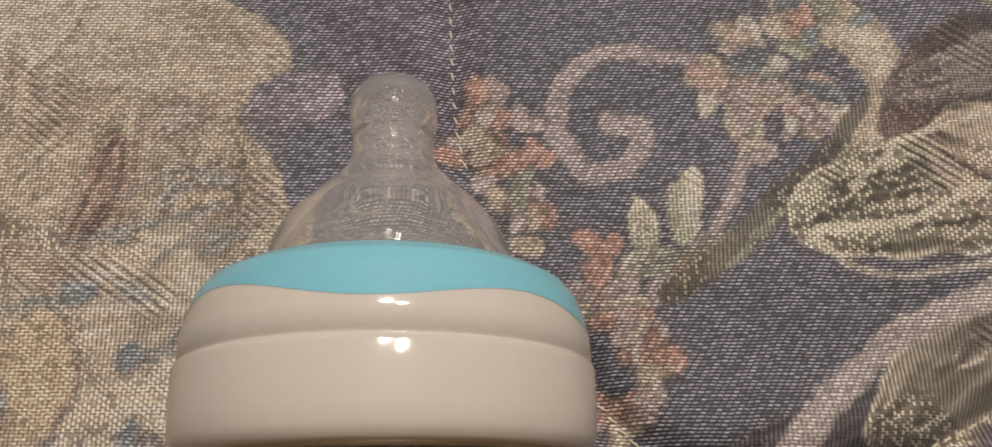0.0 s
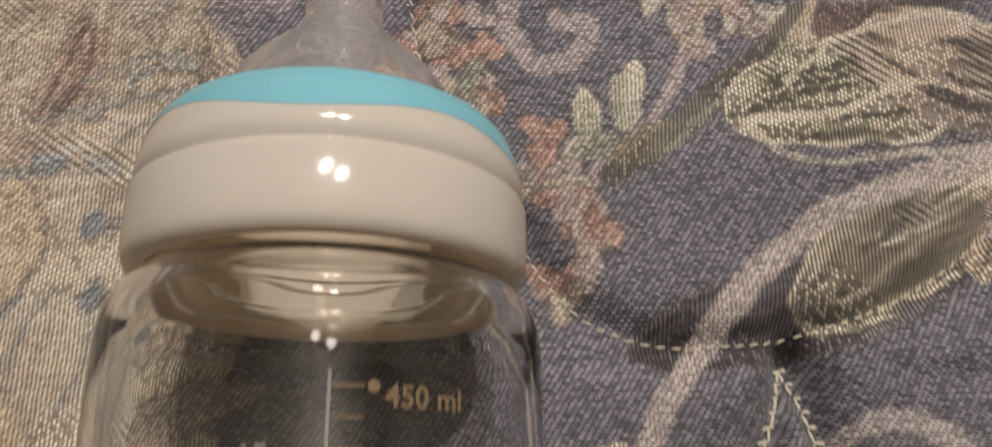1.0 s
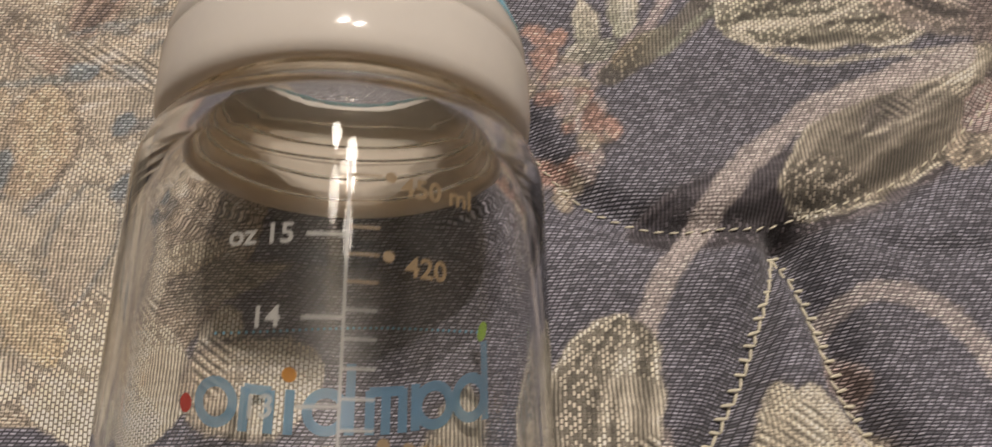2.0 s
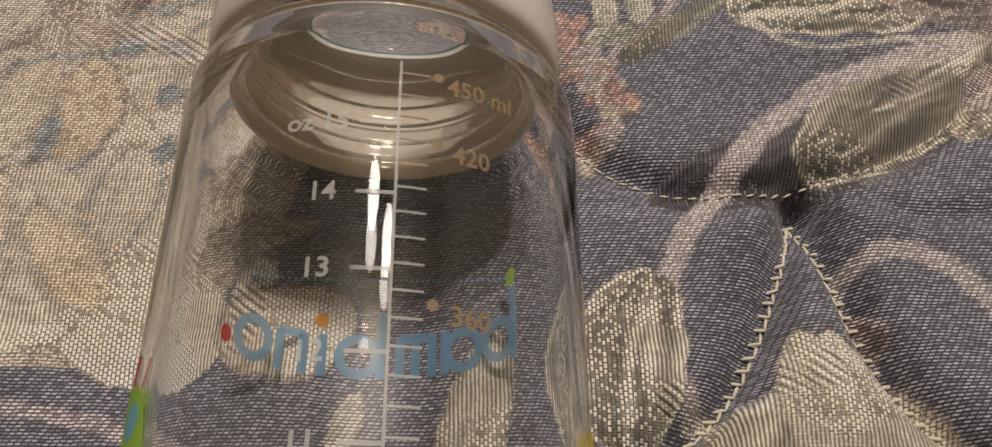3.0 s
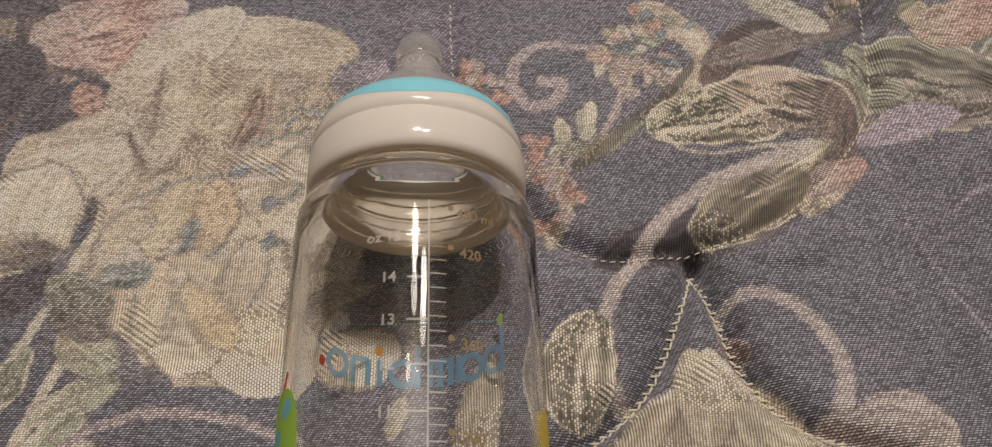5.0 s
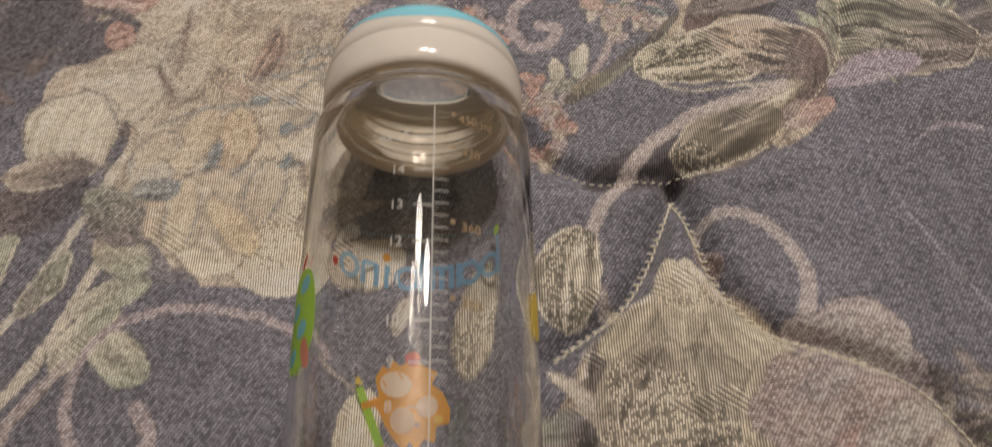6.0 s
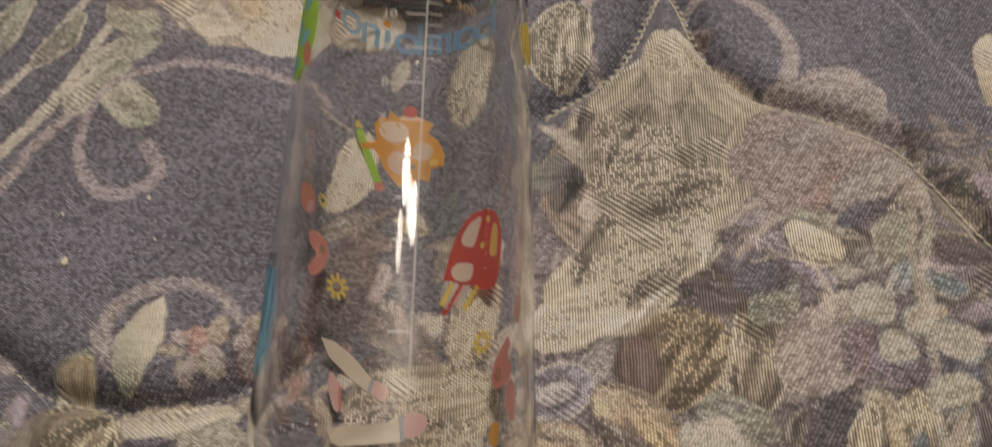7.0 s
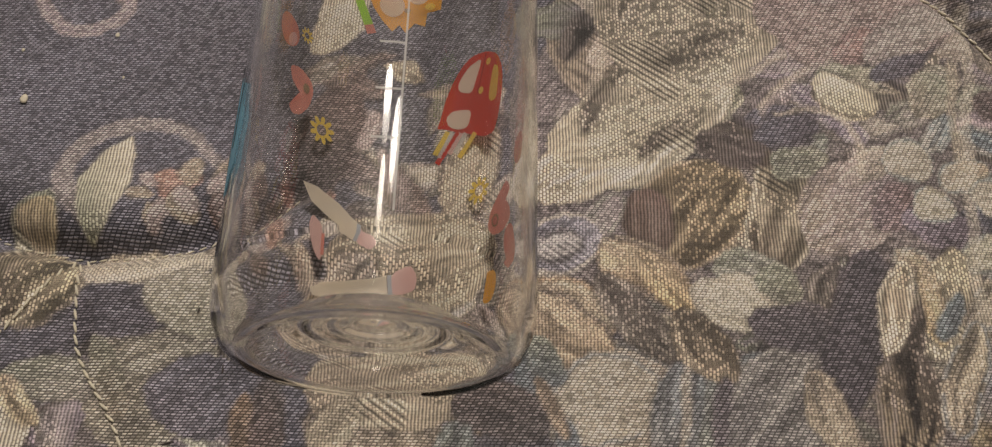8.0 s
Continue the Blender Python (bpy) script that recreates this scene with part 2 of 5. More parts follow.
def curve(points, step=1.5, closed=False):
    """Even samples of a smooth line through a few points."""
    p = np.array(points, float)
    p = np.vstack([p[0] * 2 - p[1], p, p[-1] * 2 - p[-2]])
    out = []
    for i in range(1, len(p) - 2):
        n = max(2, int(np.linalg.norm(p[i + 1] - p[i]) / step * 2))
        u = np.linspace(0, 1, n, endpoint=False)[:, None]
        a, b, c, d = p[i - 1:i + 3]
        out.append(0.5 * (2 * b + (c - a) * u + (2 * a - 5 * b + 4 * c - d) * u ** 2 + (3 * b - a - 3 * c + d) * u ** 3))
    out = np.vstack(out + [p[-2][None]])
    run = np.concatenate([[0], np.cumsum(np.linalg.norm(np.diff(out, axis=0), axis=1))])
    s = np.linspace(0, run[-1], max(2, int(run[-1] / step)))
    return np.stack([np.interp(s, run, out[:, k]) for k in range(2)], 1)


# ---- room ----
box("floor", (-1.9, -1.7, -0.32), (1.9, 2.3, -0.22), BOARDS, "plain brown laminate floor under the mattress", "floor")
box("wall_north", (-1.9, 2.2, -0.22), (1.9, 2.3, 2.2), PLASTER, "plain beige plaster wall of the room")
box("wall_south", (-1.9, -1.7, -0.22), (1.9, -1.6, 2.2), PLASTER, "plain beige plaster wall of the room")
box("wall_west", (-1.9, -1.6, -0.22), (-1.8, 2.2, 2.2), PLASTER, "plain beige plaster wall of the room")
box("wall_east", (1.8, -1.6, -0.22), (1.9, 2.2, 2.2), PLASTER, "plain beige plaster wall of the room")
box("ceiling", (-1.9, -1.7, 2.2), (1.9, 2.3, 2.3), CEILING_PAINT, "plain off-white painted ceiling", "ceiling")


def ceiling_lamp():
    """Two frosted globes on stems under a ceiling plate."""
    lit, nodes, links, bsdf = material("lit_frosted_glass")
    bsdf.inputs["Base Color"].default_value = (0.9, 0.88, 0.84, 1)
    bsdf.inputs["Emission Color"].default_value = (1.0, 0.93, 0.84, 1)
    bsdf.inputs["Emission Strength"].default_value = 22
    brass = plain("brushed_metal", (0.45, 0.40, 0.32), 0.35, 0.1, 30)
    lamp = tagged(new("ceiling_lamp"), "ceiling lamp with two lit frosted globes on stems", "lamp")
    lamp.location = (0.23, 1.07, 2.2)
    bm = bmesh.new()
    bmesh.ops.create_cone(bm, cap_ends=True, segments=32, radius1=0.17, radius2=0.18, depth=0.03, matrix=Matrix.Translation((0, 0, -0.016)))
    part("ceiling_plate", bm, brass, lamp, smooth=False)
    for bx, by, bz in BULBS:
        x, y, z = bx - 0.23, by - 1.07, bz - 2.2
        bm = bmesh.new()
        bmesh.ops.create_uvsphere(bm, u_segments=32, v_segments=20, radius=0.085)
        for v in bm.verts:
            v.co = Vector((v.co.x, v.co.y, v.co.z * 0.95)) + Vector((x, y, z))
        part("globe", bm, lit, lamp, "glowing frosted globe")
        bm = bmesh.new()
        top = z + 0.08
        bmesh.ops.create_cone(bm, cap_ends=True, segments=16, radius1=0.022, radius2=0.012, depth=-top - 0.03, matrix=Matrix.Translation((x * 0.9, y * 0.9, (top - 0.03) / 2)))
        part("stem", bm, brass, lamp)


ceiling_lamp()

# ---- mattress: one sheet of brocade, millimetres in the plan below ----
fine_x, fine_y = np.arange(-190, 225, 0.6), np.arange(-55, 325, 0.6)
far = np.array([4, 10, 20, 40, 80, 140, 220, 320, 440])
gx = np.concatenate([(fine_x[0] - far)[::-1], fine_x, fine_x[-1] + far])
gy = np.concatenate([(fine_y[0] - far)[::-1], fine_y, fine_y[-1] + far])
X, Y = np.meshgrid(gx, gy, indexing="ij")
rng = np.random.default_rng(7)


def lie(x, y):
    """Where a place of the pattern lies on the bed, in millimetres."""
    return 1.05 * x - 0.008 * y + 2.3, 0.0162 * x + 1.045 * y - 4.3


BX, BY = lie(X, Y)
R, AXIS = 0.0342, 0.0296


def lumps(size, seed):
    """Smooth random field over the plan, about -1 to 1, with lumps of that many millimetres."""
    r = np.random.default_rng(seed)
    tab = r.uniform(-1, 1, (256, 256))
    u, v = X / size + 90.3, Y / size + 80.7
    i, j = np.floor(u).astype(int), np.floor(v).astype(int)
    fu, fv = u - i, v - j
    fu, fv = fu * fu * (3 - 2 * fu), fv * fv * (3 - 2 * fv)
    g = lambda a, b: tab[a % 256, b % 256]
    return (g(i, j) * (1 - fu) + g(i + 1, j) * fu) * (1 - fv) + (g(i, j + 1) * (1 - fu) + g(i + 1, j + 1) * fu) * fv


WX = X + 0.7 * lumps(7, 1) + 0.45 * lumps(1.3, 2)
WY = Y + 0.7 * lumps(7, 3) + 0.45 * lumps(1.3, 4)
DENIM, DARK, CREAM, BEIGE, TAUPE = (0.148, 0.147, 0.181), (0.055, 0.05, 0.06), (0.67, 0.61, 0.50), (0.50, 0.42, 0.33), (0.20, 0.17, 0.155)
PINK, CORAL, BLUE, SAGE, GOLD, BROWN, LILAC = (0.53, 0.44, 0.42), (0.50, 0.31, 0.25), (0.20, 0.235, 0.25), (0.34, 0.35, 0.27), (0.46, 0.34, 0.19), (0.21, 0.15, 0.13), (0.40, 0.34, 0.40)
tint = np.empty(X.shape + (3,))
tint[:] = DENIM
rib = np.zeros(X.shape)
tint *= (1 + 0.18 * lumps(38, 5) + 0.10 * lumps(11, 6))[..., None]


def lay(sl, a, colour, ribs=None):
    tint[sl] = tint[sl] * (1 - a[..., None]) + np.array(colour) * a[..., None]
    if ribs is not None:
        rib[sl] = rib[sl] * (1 - a) + ribs * a


def window(x0, x1, y0, y1):
    return (slice(np.searchsorted(gx, x0), np.searchsorted(gx, x1)), slice(np.searchsorted(gy, y0), np.searchsorted(gy, y1)))


def step(d, soft=0.8):
    return np.clip(0.5 - d / soft, 0, 1)


def distance(sl, pts):
    d = np.full(X[sl].shape, 1e9)
    s = np.zeros(X[sl].shape)
    for k, (px, py) in enumerate(pts):
        e = (WX[sl] - px) ** 2 + (WY[sl] - py) ** 2
        near = e < d
        d[near], s[near] = e[near], k / max(1, len(pts) - 1)
    return np.sqrt(d), s


def band(points, w0, w1, colour, ribs=0.0, core=None, strength=0.85):
    """A woven line of changing width along a smooth curve."""
    pts = curve(points)
    m = max(w0, w1) + 4
    sl = window(pts[:, 0].min() - m, pts[:, 0].max() + m, pts[:, 1].min() - m, pts[:, 1].max() + m)
    d, s = distance(sl, pts)
    w = (w0 + (w1 - w0) * s) / 2
    lay(sl, step(d - w) * strength, colour, ribs)
    if core:
        lay(sl, step(d - w * 0.45, 1.5) * 0.6, core)


def grain(u, v, seed):
    """Value noise of two coordinates."""
    tab = np.random.default_rng(seed).uniform(0, 1, (64, 64))
    i, j = np.floor(u).astype(int), np.floor(v).astype(int)
    fu, fv = u - i, v - j
    g = lambda p, q: tab[p % 64, q % 64]
    return (g(i, j) * (1 - fu) + g(i + 1, j) * fu) * (1 - fv) + (g(i, j + 1) * (1 - fu) + g(i + 1, j + 1) * fu) * fv


count = [0]


def petal(cx, cy, rx, ry, rot, colour, edge=None, inner=None, ribs=0.0, veins=0.25, point=0.0):
    """A petal or leaf: an oval, pointed at both ends if wanted, with shading, streaked veins and an outline."""
    count[0] += 1
    m = max(rx, ry) + 4
    sl = window(cx - m, cx + m, cy - m, cy + m)
    c, s = math.cos(radians(rot)), math.sin(radians(rot))
    u, v = (WX[sl] - cx) * c + (WY[sl] - cy) * s, -(WX[sl] - cx) * s + (WY[sl] - cy) * c
    v = v + 0.10 * ry * np.sin(u / rx * 2.5 + count[0])
    half = ry * np.clip(1 - (np.abs(u) / rx) ** (2 - 0.9 * point), 0, None) ** (0.5 + 0.4 * point)
    half = half * (1 + 0.16 * (grain(u / 5 + 7, np.sign(v) * 3 + 9.5, count[0]) - 0.5) * min(1, rx / 8))
    d = np.abs(v) - half
    d = np.where(np.abs(u) > rx, np.maximum(np.abs(u) - rx, np.abs(v)), d)
    body = step(d)
    if min(colour) > 0.3:
        veins = veins * 0.6
    lay(sl, step(np.abs(d - 0.5) - 0.6, 1.2) * 0.32, np.array(TAUPE) * 0.45)
    lay(sl, body, colour, ribs)
    if inner is not None:
        lay(sl, body * np.clip(0.5 - 0.6 * u / rx + 0.25 * v / ry, 0, 1) * 0.85, inner)
    fan = v / np.maximum(half, 1.0) * ry
    lines = grain(u / 9 + 20, fan / 1.3 + 20, count[0] + 500)
    lay(sl, body * np.clip((lines - 0.52) * 4, 0, 1) * min(1, veins * 1.7), np.array(colour) * 0.36)
    lay(sl, body * np.clip((0.40 - lines) * 4, 0, 1) * min(1, veins * 1.5), np.minimum(np.array(colour) * 1.6 + 0.06, 0.8))
    if edge is not None:
        lay(sl, step(np.abs(d + 0.5) - 0.5) * 0.75 * (grain(u / 4 + 30, v / 4 + 30, count[0] + 900) > 0.3), edge)


def blossoms(cx, cy, spread, n, size, colours, seed):
    """A loose heap of small blossoms with uneven edges."""
    r = np.random.default_rng(seed)
    for k in range(n):
        x, y = cx + r.normal(0, spread), cy + r.normal(0, spread)
        petal(x, y, size * r.uniform(0.6, 1.2), size * r.uniform(0.45, 0.8), r.uniform(0, 180), colours[k % len(colours)], ribs=0.15)


def bouquet(x0, x1, y0, y1, n, size, colours, seed, ribs=0.3):
    """Overlapping petals that fill a stretch of the pattern."""
    r = np.random.default_rng(seed)
    for k in range(n):
        c = np.array(colours[r.integers(len(colours))]) * r.uniform(0.8, 1.15)
        e = np.array(colours[r.integers(len(colours))]) * r.uniform(0.5, 0.9)
        petal(r.uniform(x0, x1), r.uniform(y0, y1), size * r.uniform(0.5, 1.5), size * r.uniform(0.2, 0.55), r.uniform(0, 180), c, e if k % 2 else None, e, min(1.0, ribs * r.uniform(0, 2.4)), 0.5, r.uniform(0, 0.9))


# far corners and the dark seam ground
bouquet(-190, -95, 235, 325, 76, 20, [TAUPE, DARK, BEIGE, BROWN, DENIM], 11, 0.1)
petal(-120, 292, 22, 16, 20, CORAL, None, PINK)
petal(-148, 268, 20, 14, 60, DARK)
petal(-113, 259, 12, 8, 30, BROWN, None, CORAL)
bouquet(150, 222, 245, 325, 64, 16, [TAUPE, BEIGE, SAGE, DENIM], 12, 0.5)
petal(-2, 300, 20, 40, 0, (0.17, 0.155, 0.20))

# pale rose and its petals
petal(-66, 222, 48, 62, 0, BEIGE, None, CREAM, 0.3, 0.4)
bouquet(-108, -28, 165, 285, 60, 11, [CREAM, BEIGE, (0.56, 0.48, 0.37), (0.50, 0.45, 0.36)], 22, 0.4)
petal(-60, 276, 36.5, 17.2, 4, BEIGE, None, CREAM, 0.2, 0.35)
petal(-89, 279, 30.0, 12.8, 45, CREAM, TAUPE, BEIGE, 0.2, 0.3)
petal(-84, 254, 24.5, 10.6, 81, BEIGE, TAUPE, CREAM, 0.2, 0.5)
petal(-64, 256, 14.6, 15.7, 49, BEIGE, None, (0.55, 0.47, 0.36), 0.3, 0.6)
petal(-115, 236, 22.3, 20.6, 10, CREAM, TAUPE, BEIGE, 0.4, 0.4)
petal(-123, 216, 17.7, 18.1, 74, CREAM, DARK, (0.52, 0.48, 0.38), 0.5, 0.35)
petal(-48, 221, 17.5, 19.8, -2, CREAM, None, BEIGE, 0.6, 0.6)
petal(-70, 190, 27.7, 26.3, -2, CREAM, None, BEIGE, 0.75, 0.3)
petal(-49, 166, 16.2, 12.9, -13, CREAM, None, BEIGE, 1.0, 0.2)
petal(-93, 204, 10.7, 8.1, 60, (0.60, 0.58, 0.50), BLUE, CREAM, 0.3, 0.3)
petal(-80, 211, 13.5, 8.0, 65, CREAM, BLUE, (0.58, 0.50, 0.37), 0.4, 0.3)
petal(-65, 214, 11.3, 6.4, 84, (0.62, 0.50, 0.33), TAUPE, BEIGE, 0.3, 0.2)
petal(-79, 181, 13.5, 7.8, 75, CREAM, TAUPE, (0.58, 0.52, 0.38), 0.6, 0.2)
petal(-64, 180, 12.3, 6.5, -62, (0.64, 0.58, 0.42), TAUPE, CREAM, 0.6, 0.2)
petal(-55, 191, 12.5, 6.9, 87, CREAM, BLUE, BEIGE, 0.7, 0.3)
petal(-71, 165, 10.2, 4.9, -13, CREAM, TAUPE, None, 0.9, 0.2)
petal(-57, 251, 9.0, 4.2, 83, (0.36, 0.22, 0.17), None, CORAL, 0.0, 0.6)
petal(-69, 234, 8.6, 2.9, -39, (0.45, 0.32, 0.25), None, BEIGE, 0.0, 0.5)
petal(-90, 191, 7.5, 3.9, 3, (0.22, 0.27, 0.28), None, SAGE, 0.2, 0.5)
petal(-91, 257, 15.7, 1.1, 91, BROWN, None, None, 0.0, 0.3)
petal(-106, 211, 9.8, 1.9, 88, DARK, None, BROWN, 0.0, 0.3)
petal(-95, 238, 9.4, 1.2, -58, BROWN, None, None, 0.0, 0.3)
petal(-113, 287, 11.3, 14.1, 11, CORAL, None, PINK, 0.1, 0.6)
petal(-95, 297, 8.6, 9.5, -3, PINK, None, CORAL, 0.1, 0.6)
petal(-127, 259, 10.2, 7.6, 25, DARK, None, DENIM, 0.1, 0.3)
petal(-114, 262, 5.4, 5.8, 11, CORAL, None, BROWN, 0.1, 0.4)
petal(-46, 264, 7.0, 3.3, 10, (0.40, 0.36, 0.34), BROWN, BEIGE, 0.1, 0.4)
for x, y, turned in ((-51, 229, -20), (-48, 216, 17), (-42, 220, 54), (-37, 251, 1), (-45, 248, 38), (-61, 229, -15), (-47, 201, 22), (-75, 210, 59), (-75, 200, 6), (-64, 200, 43), (-55, 240, -10), (-35, 238, 27)):
    petal(x, y, 4.0, 1.5, turned, (0.29, 0.31, 0.31), None, (0.36, 0.37, 0.35), 0.3, 0.6)
band([(-76, 266), (-73, 271), (-69, 270), (-67, 264), (-62, 265), (-58, 270)], 0.9, 0.9, BROWN, 0, None, 0.7)
petal(-23, 268, 10, 6, 25, LILAC, None, DENIM)
for k in range(26):
    a, b = rng.uniform(-95, -22), rng.uniform(165, 282)
    band([(a, b), (a + rng.uniform(4, 10), b + rng.uniform(-4, 8)), (a + rng.uniform(12, 22), b + rng.uniform(2, 12))], 1.0, 0.6, (BROWN, TAUPE, BLUE, CREAM, CREAM)[k % 5], 0, None, 0.5)

# the rose is woven paler and more even than its leaves
sl = window(-112, -24, 158, 288)
lay(sl, 0.34 * np.clip(1.25 - np.hypot((X[sl] + 68) / 46, (Y[sl] - 222) / 64), 0, 1) ** 0.5, (0.50, 0.42, 0.33), 0.55)
petal(-81, 213, 13.2, 8.2, 66, (0.52, 0.43, 0.32), (0.36, 0.33, 0.30), (0.60, 0.52, 0.40), 0.4, 0.2)
petal(-67, 213, 13.3, 6.5, 84, (0.56, 0.45, 0.32), (0.44, 0.36, 0.28), (0.52, 0.42, 0.31), 0.4, 0.2)
petal(-81, 184, 13.5, 5.8, 85, (0.56, 0.47, 0.36), (0.34, 0.34, 0.32), (0.62, 0.54, 0.42), 0.5, 0.2)
petal(-64, 178, 13.6, 6.0, -54, (0.60, 0.49, 0.34), (0.36, 0.34, 0.30), (0.56, 0.47, 0.35), 0.5, 0.2)
petal(-93, 208, 9.0, 6.0, 49, (0.56, 0.48, 0.38), (0.36, 0.34, 0.31), None, 0.4, 0.2)
petal(-91, 192, 8.3, 4.3, 16, (0.30, 0.32, 0.31), None, (0.38, 0.38, 0.35), 0.2, 0.4)
petal(-74, 206, 5.6, 2.1, 84, (0.22, 0.24, 0.24), None, None, 0.3, 0.3)
petal(-59, 249, 12.5, 5.3, 75, (0.40, 0.29, 0.23), (0.50, 0.40, 0.32), (0.34, 0.26, 0.20), 0.3, 0.5)
petal(-107, 208, 5.9, 2.2, 83, (0.10, 0.11, 0.14), None, DARK, 0.0, 0.3)
petal(-122, 258, 15.8, 7.8, 33, (0.09, 0.085, 0.10), None, DARK, 0.0, 0.3)
petal(-115, 260, 5.5, 7.2, 25, (0.42, 0.27, 0.22), None, CORAL, 0.1, 0.4)
petal(-49, 203, 3.5, 1.8, 68, (0.28, 0.31, 0.32), None, None, 0.3, 0.3)
petal(-60, 229, 3.3, 2.4, 10, (0.28, 0.31, 0.32), None, None, 0.3, 0.3)
petal(-50, 217, 3.1, 1.9, 58, (0.28, 0.31, 0.32), None, None, 0.3, 0.3)
band([(-124, 236), (-115, 230), (-109, 220), (-107, 212), (-109, 194)], 1.2, 2.0, (0.14, 0.13, 0.14), 0.2, None, 0.75)
band([(-108, 252), (-99, 248), (-93, 239), (-95, 228), (-96, 216)], 1.0, 0.7, (0.24, 0.21, 0.18), 0.2, None, 0.7)
band([(-95, 218), (-85, 223), (-73, 227), (-61, 228)], 1.2, 2.2, (0.26, 0.28, 0.27), 0.3, None, 0.75)
band([(-91, 261), (-91, 247), (-91, 229), (-94, 219)], 0.9, 1.2, (0.40, 0.32, 0.24), 0.3, None, 0.7)
band([(-70, 258), (-72, 244), (-78, 232), (-88, 221)], 0.8, 1.0, (0.32, 0.27, 0.22), 0.3, None, 0.7)
band([(-56, 247), (-48, 251), (-37, 254)], 1.6, 1.8, (0.28, 0.29, 0.28), 0.4, None, 0.7)
band([(-64, 238), (-51, 242), (-36, 245)], 1.6, 1.8, (0.28, 0.29, 0.28), 0.4, None, 0.7)
band([(-48, 234), (-42, 239), (-37, 240)], 1.6, 1.8, (0.28, 0.29, 0.28), 0.4, None, 0.7)

# stems and leaves at the far left
petal(-130, 188, 18, 11, 20, DARK, None, BROWN)
petal(-128, 200, 16, 7, 5, TAUPE, CREAM, BEIGE, 0.2)
band([(-150, 112), (-130, 142), (-114, 177), (-104, 205)], 3.5, 3, CREAM, 0.2)
band([(-140, 100), (-118, 128), (-106, 160), (-98, 186)], 5, 3, CREAM, 0.5)
band([(-132, 95), (-112, 122), (-101, 150), (-96, 180)], 1.2, 1.5, BEIGE)
petal(-98, 153, 13, 5, 25, SAGE, None, CREAM, 0.3)
petal(-104, 139, 14, 6, 60, SAGE, CREAM, CREAM, 0.4)
petal(-92, 132, 12, 7, -35, SAGE, None, CREAM, 0.4)
petal(-120, 158, 13, 5, 60, SAGE, CREAM, TAUPE, 0.3)
petal(-98, 168, 11, 7, -40, SAGE, None, BEIGE, 0.3)
petal(-140, 160, 18, 6, 65, SAGE, CREAM, TAUPE, 0.5)
petal(-103, 182, 14, 8, -50, TAUPE, None, SAGE)

# curls on the blue ground, left
band([(-32, 132), (-44, 142), (-60, 147), (-80, 148), (-98, 140), (-105, 122), (-100, 104), (-88, 99), (-79, 106), (-84, 116)], 2.5, 4.5, PINK, 0.0, LILAC)
band([(-112, 46), (-126, 62), (-128, 88), (-118, 116), (-108, 130)], 4.5, 3, (0.50, 0.42, 0.40))
band([(-46, 57), (-56, 68), (-70, 70), (-82, 63), (-85, 52), (-78, 44)], 3, 5.5, (0.50, 0.44, 0.42))
petal(-74, 52, 15, 6.5, 80, CREAM, None, SAGE, 0.8, 0, 0.6)
blossoms(-54, 50, 5, 16, 4, [PINK, CORAL, BEIGE], 31)
blossoms(-40, 44, 7, 20, 4, [PINK, BEIGE, CORAL, BROWN], 32)
petal(-90, 40, 10, 6, 80, SAGE, None, CREAM, 0.7)

# ground under the glass
petal(16, 142, 20, 7, 80, (0.48, 0.435, 0.355), TAUPE, (0.36, 0.32, 0.26), 0.9)
petal(-9, 145, 7, 2.5, 75, CREAM)
petal(-22, 163, 14, 10, 10, CREAM, TAUPE, BEIGE, 0.8)
band([(-36, 132), (-24, 122), (-8, 112)], 1.5, 1.5, BEIGE)
petal(-22, 106, 15, 7, 70, CREAM, None, BEIGE, 0.9)
bouquet(-26, 34, 8, 90, 57, 9, [BEIGE, TAUPE, BROWN, PINK, CREAM], 41, 0.4)
petal(-22, 66, 18, 9, 70, BROWN, None, DARK)

# right-hand ground: curl with blossom sprays
band([(66, 272), (54, 275), (42, 277), (32, 272), (29, 261), (34, 252), (42, 252), (46, 259), (40, 262)], 3.2, 4.8, PINK, 0.1, LILAC)
band([(67, 260), (64, 250), (58, 239), (48, 230), (44, 222)], 3.8, 2.5, PINK, 0.1)
for x, y, s in ((62, 271, 6), (70, 267, 6), (83, 266, 6), (67, 260, 5), (66, 278, 5), (76, 262, 4)):
    blossoms(x, y, s * 0.42, 9, s * 0.62, [PINK, BEIGE, CREAM, (0.56, 0.40, 0.34)], int(x * 3 + y))
petal(68, 275, 4.5, 3, 20, BLUE)
petal(83, 267, 4.5, 2.2, -30, BLUE)
petal(72, 272, 2.2, 1.6, 20, SAGE)
for x, y, s, n in ((20, 255, 5, 22), (15, 267, 2.5, 7), (24, 244, 3.4, 12), (12, 258, 3, 8)):
    blossoms(x, y, s * 0.75, n, 3.2, [CORAL, PINK, (0.46, 0.28, 0.22), BEIGE], int(x * 7))
for x, y, s, n in ((35, 228, 4, 18), (41, 220, 3.6, 14), (46, 214, 3, 8), (38, 205, 3.5, 10)):
    blossoms(x, y, s * 0.75, n, 3.4, [PINK, CORAL, BEIGE, (0.46, 0.28, 0.22)], int(x * 5 + y))
petal(22, 248, 5, 2, 70, SAGE)
petal(53, 244, 8, 3.2, 80, CREAM, None, SAGE, 0.5)
petal(45, 239, 7, 2.6, 100, CREAM, None, SAGE, 0.5)
petal(46, 233, 6, 2.6, 20, SAGE, None, CREAM)
petal(56, 233, 8, 3, 35, SAGE, None, GOLD)
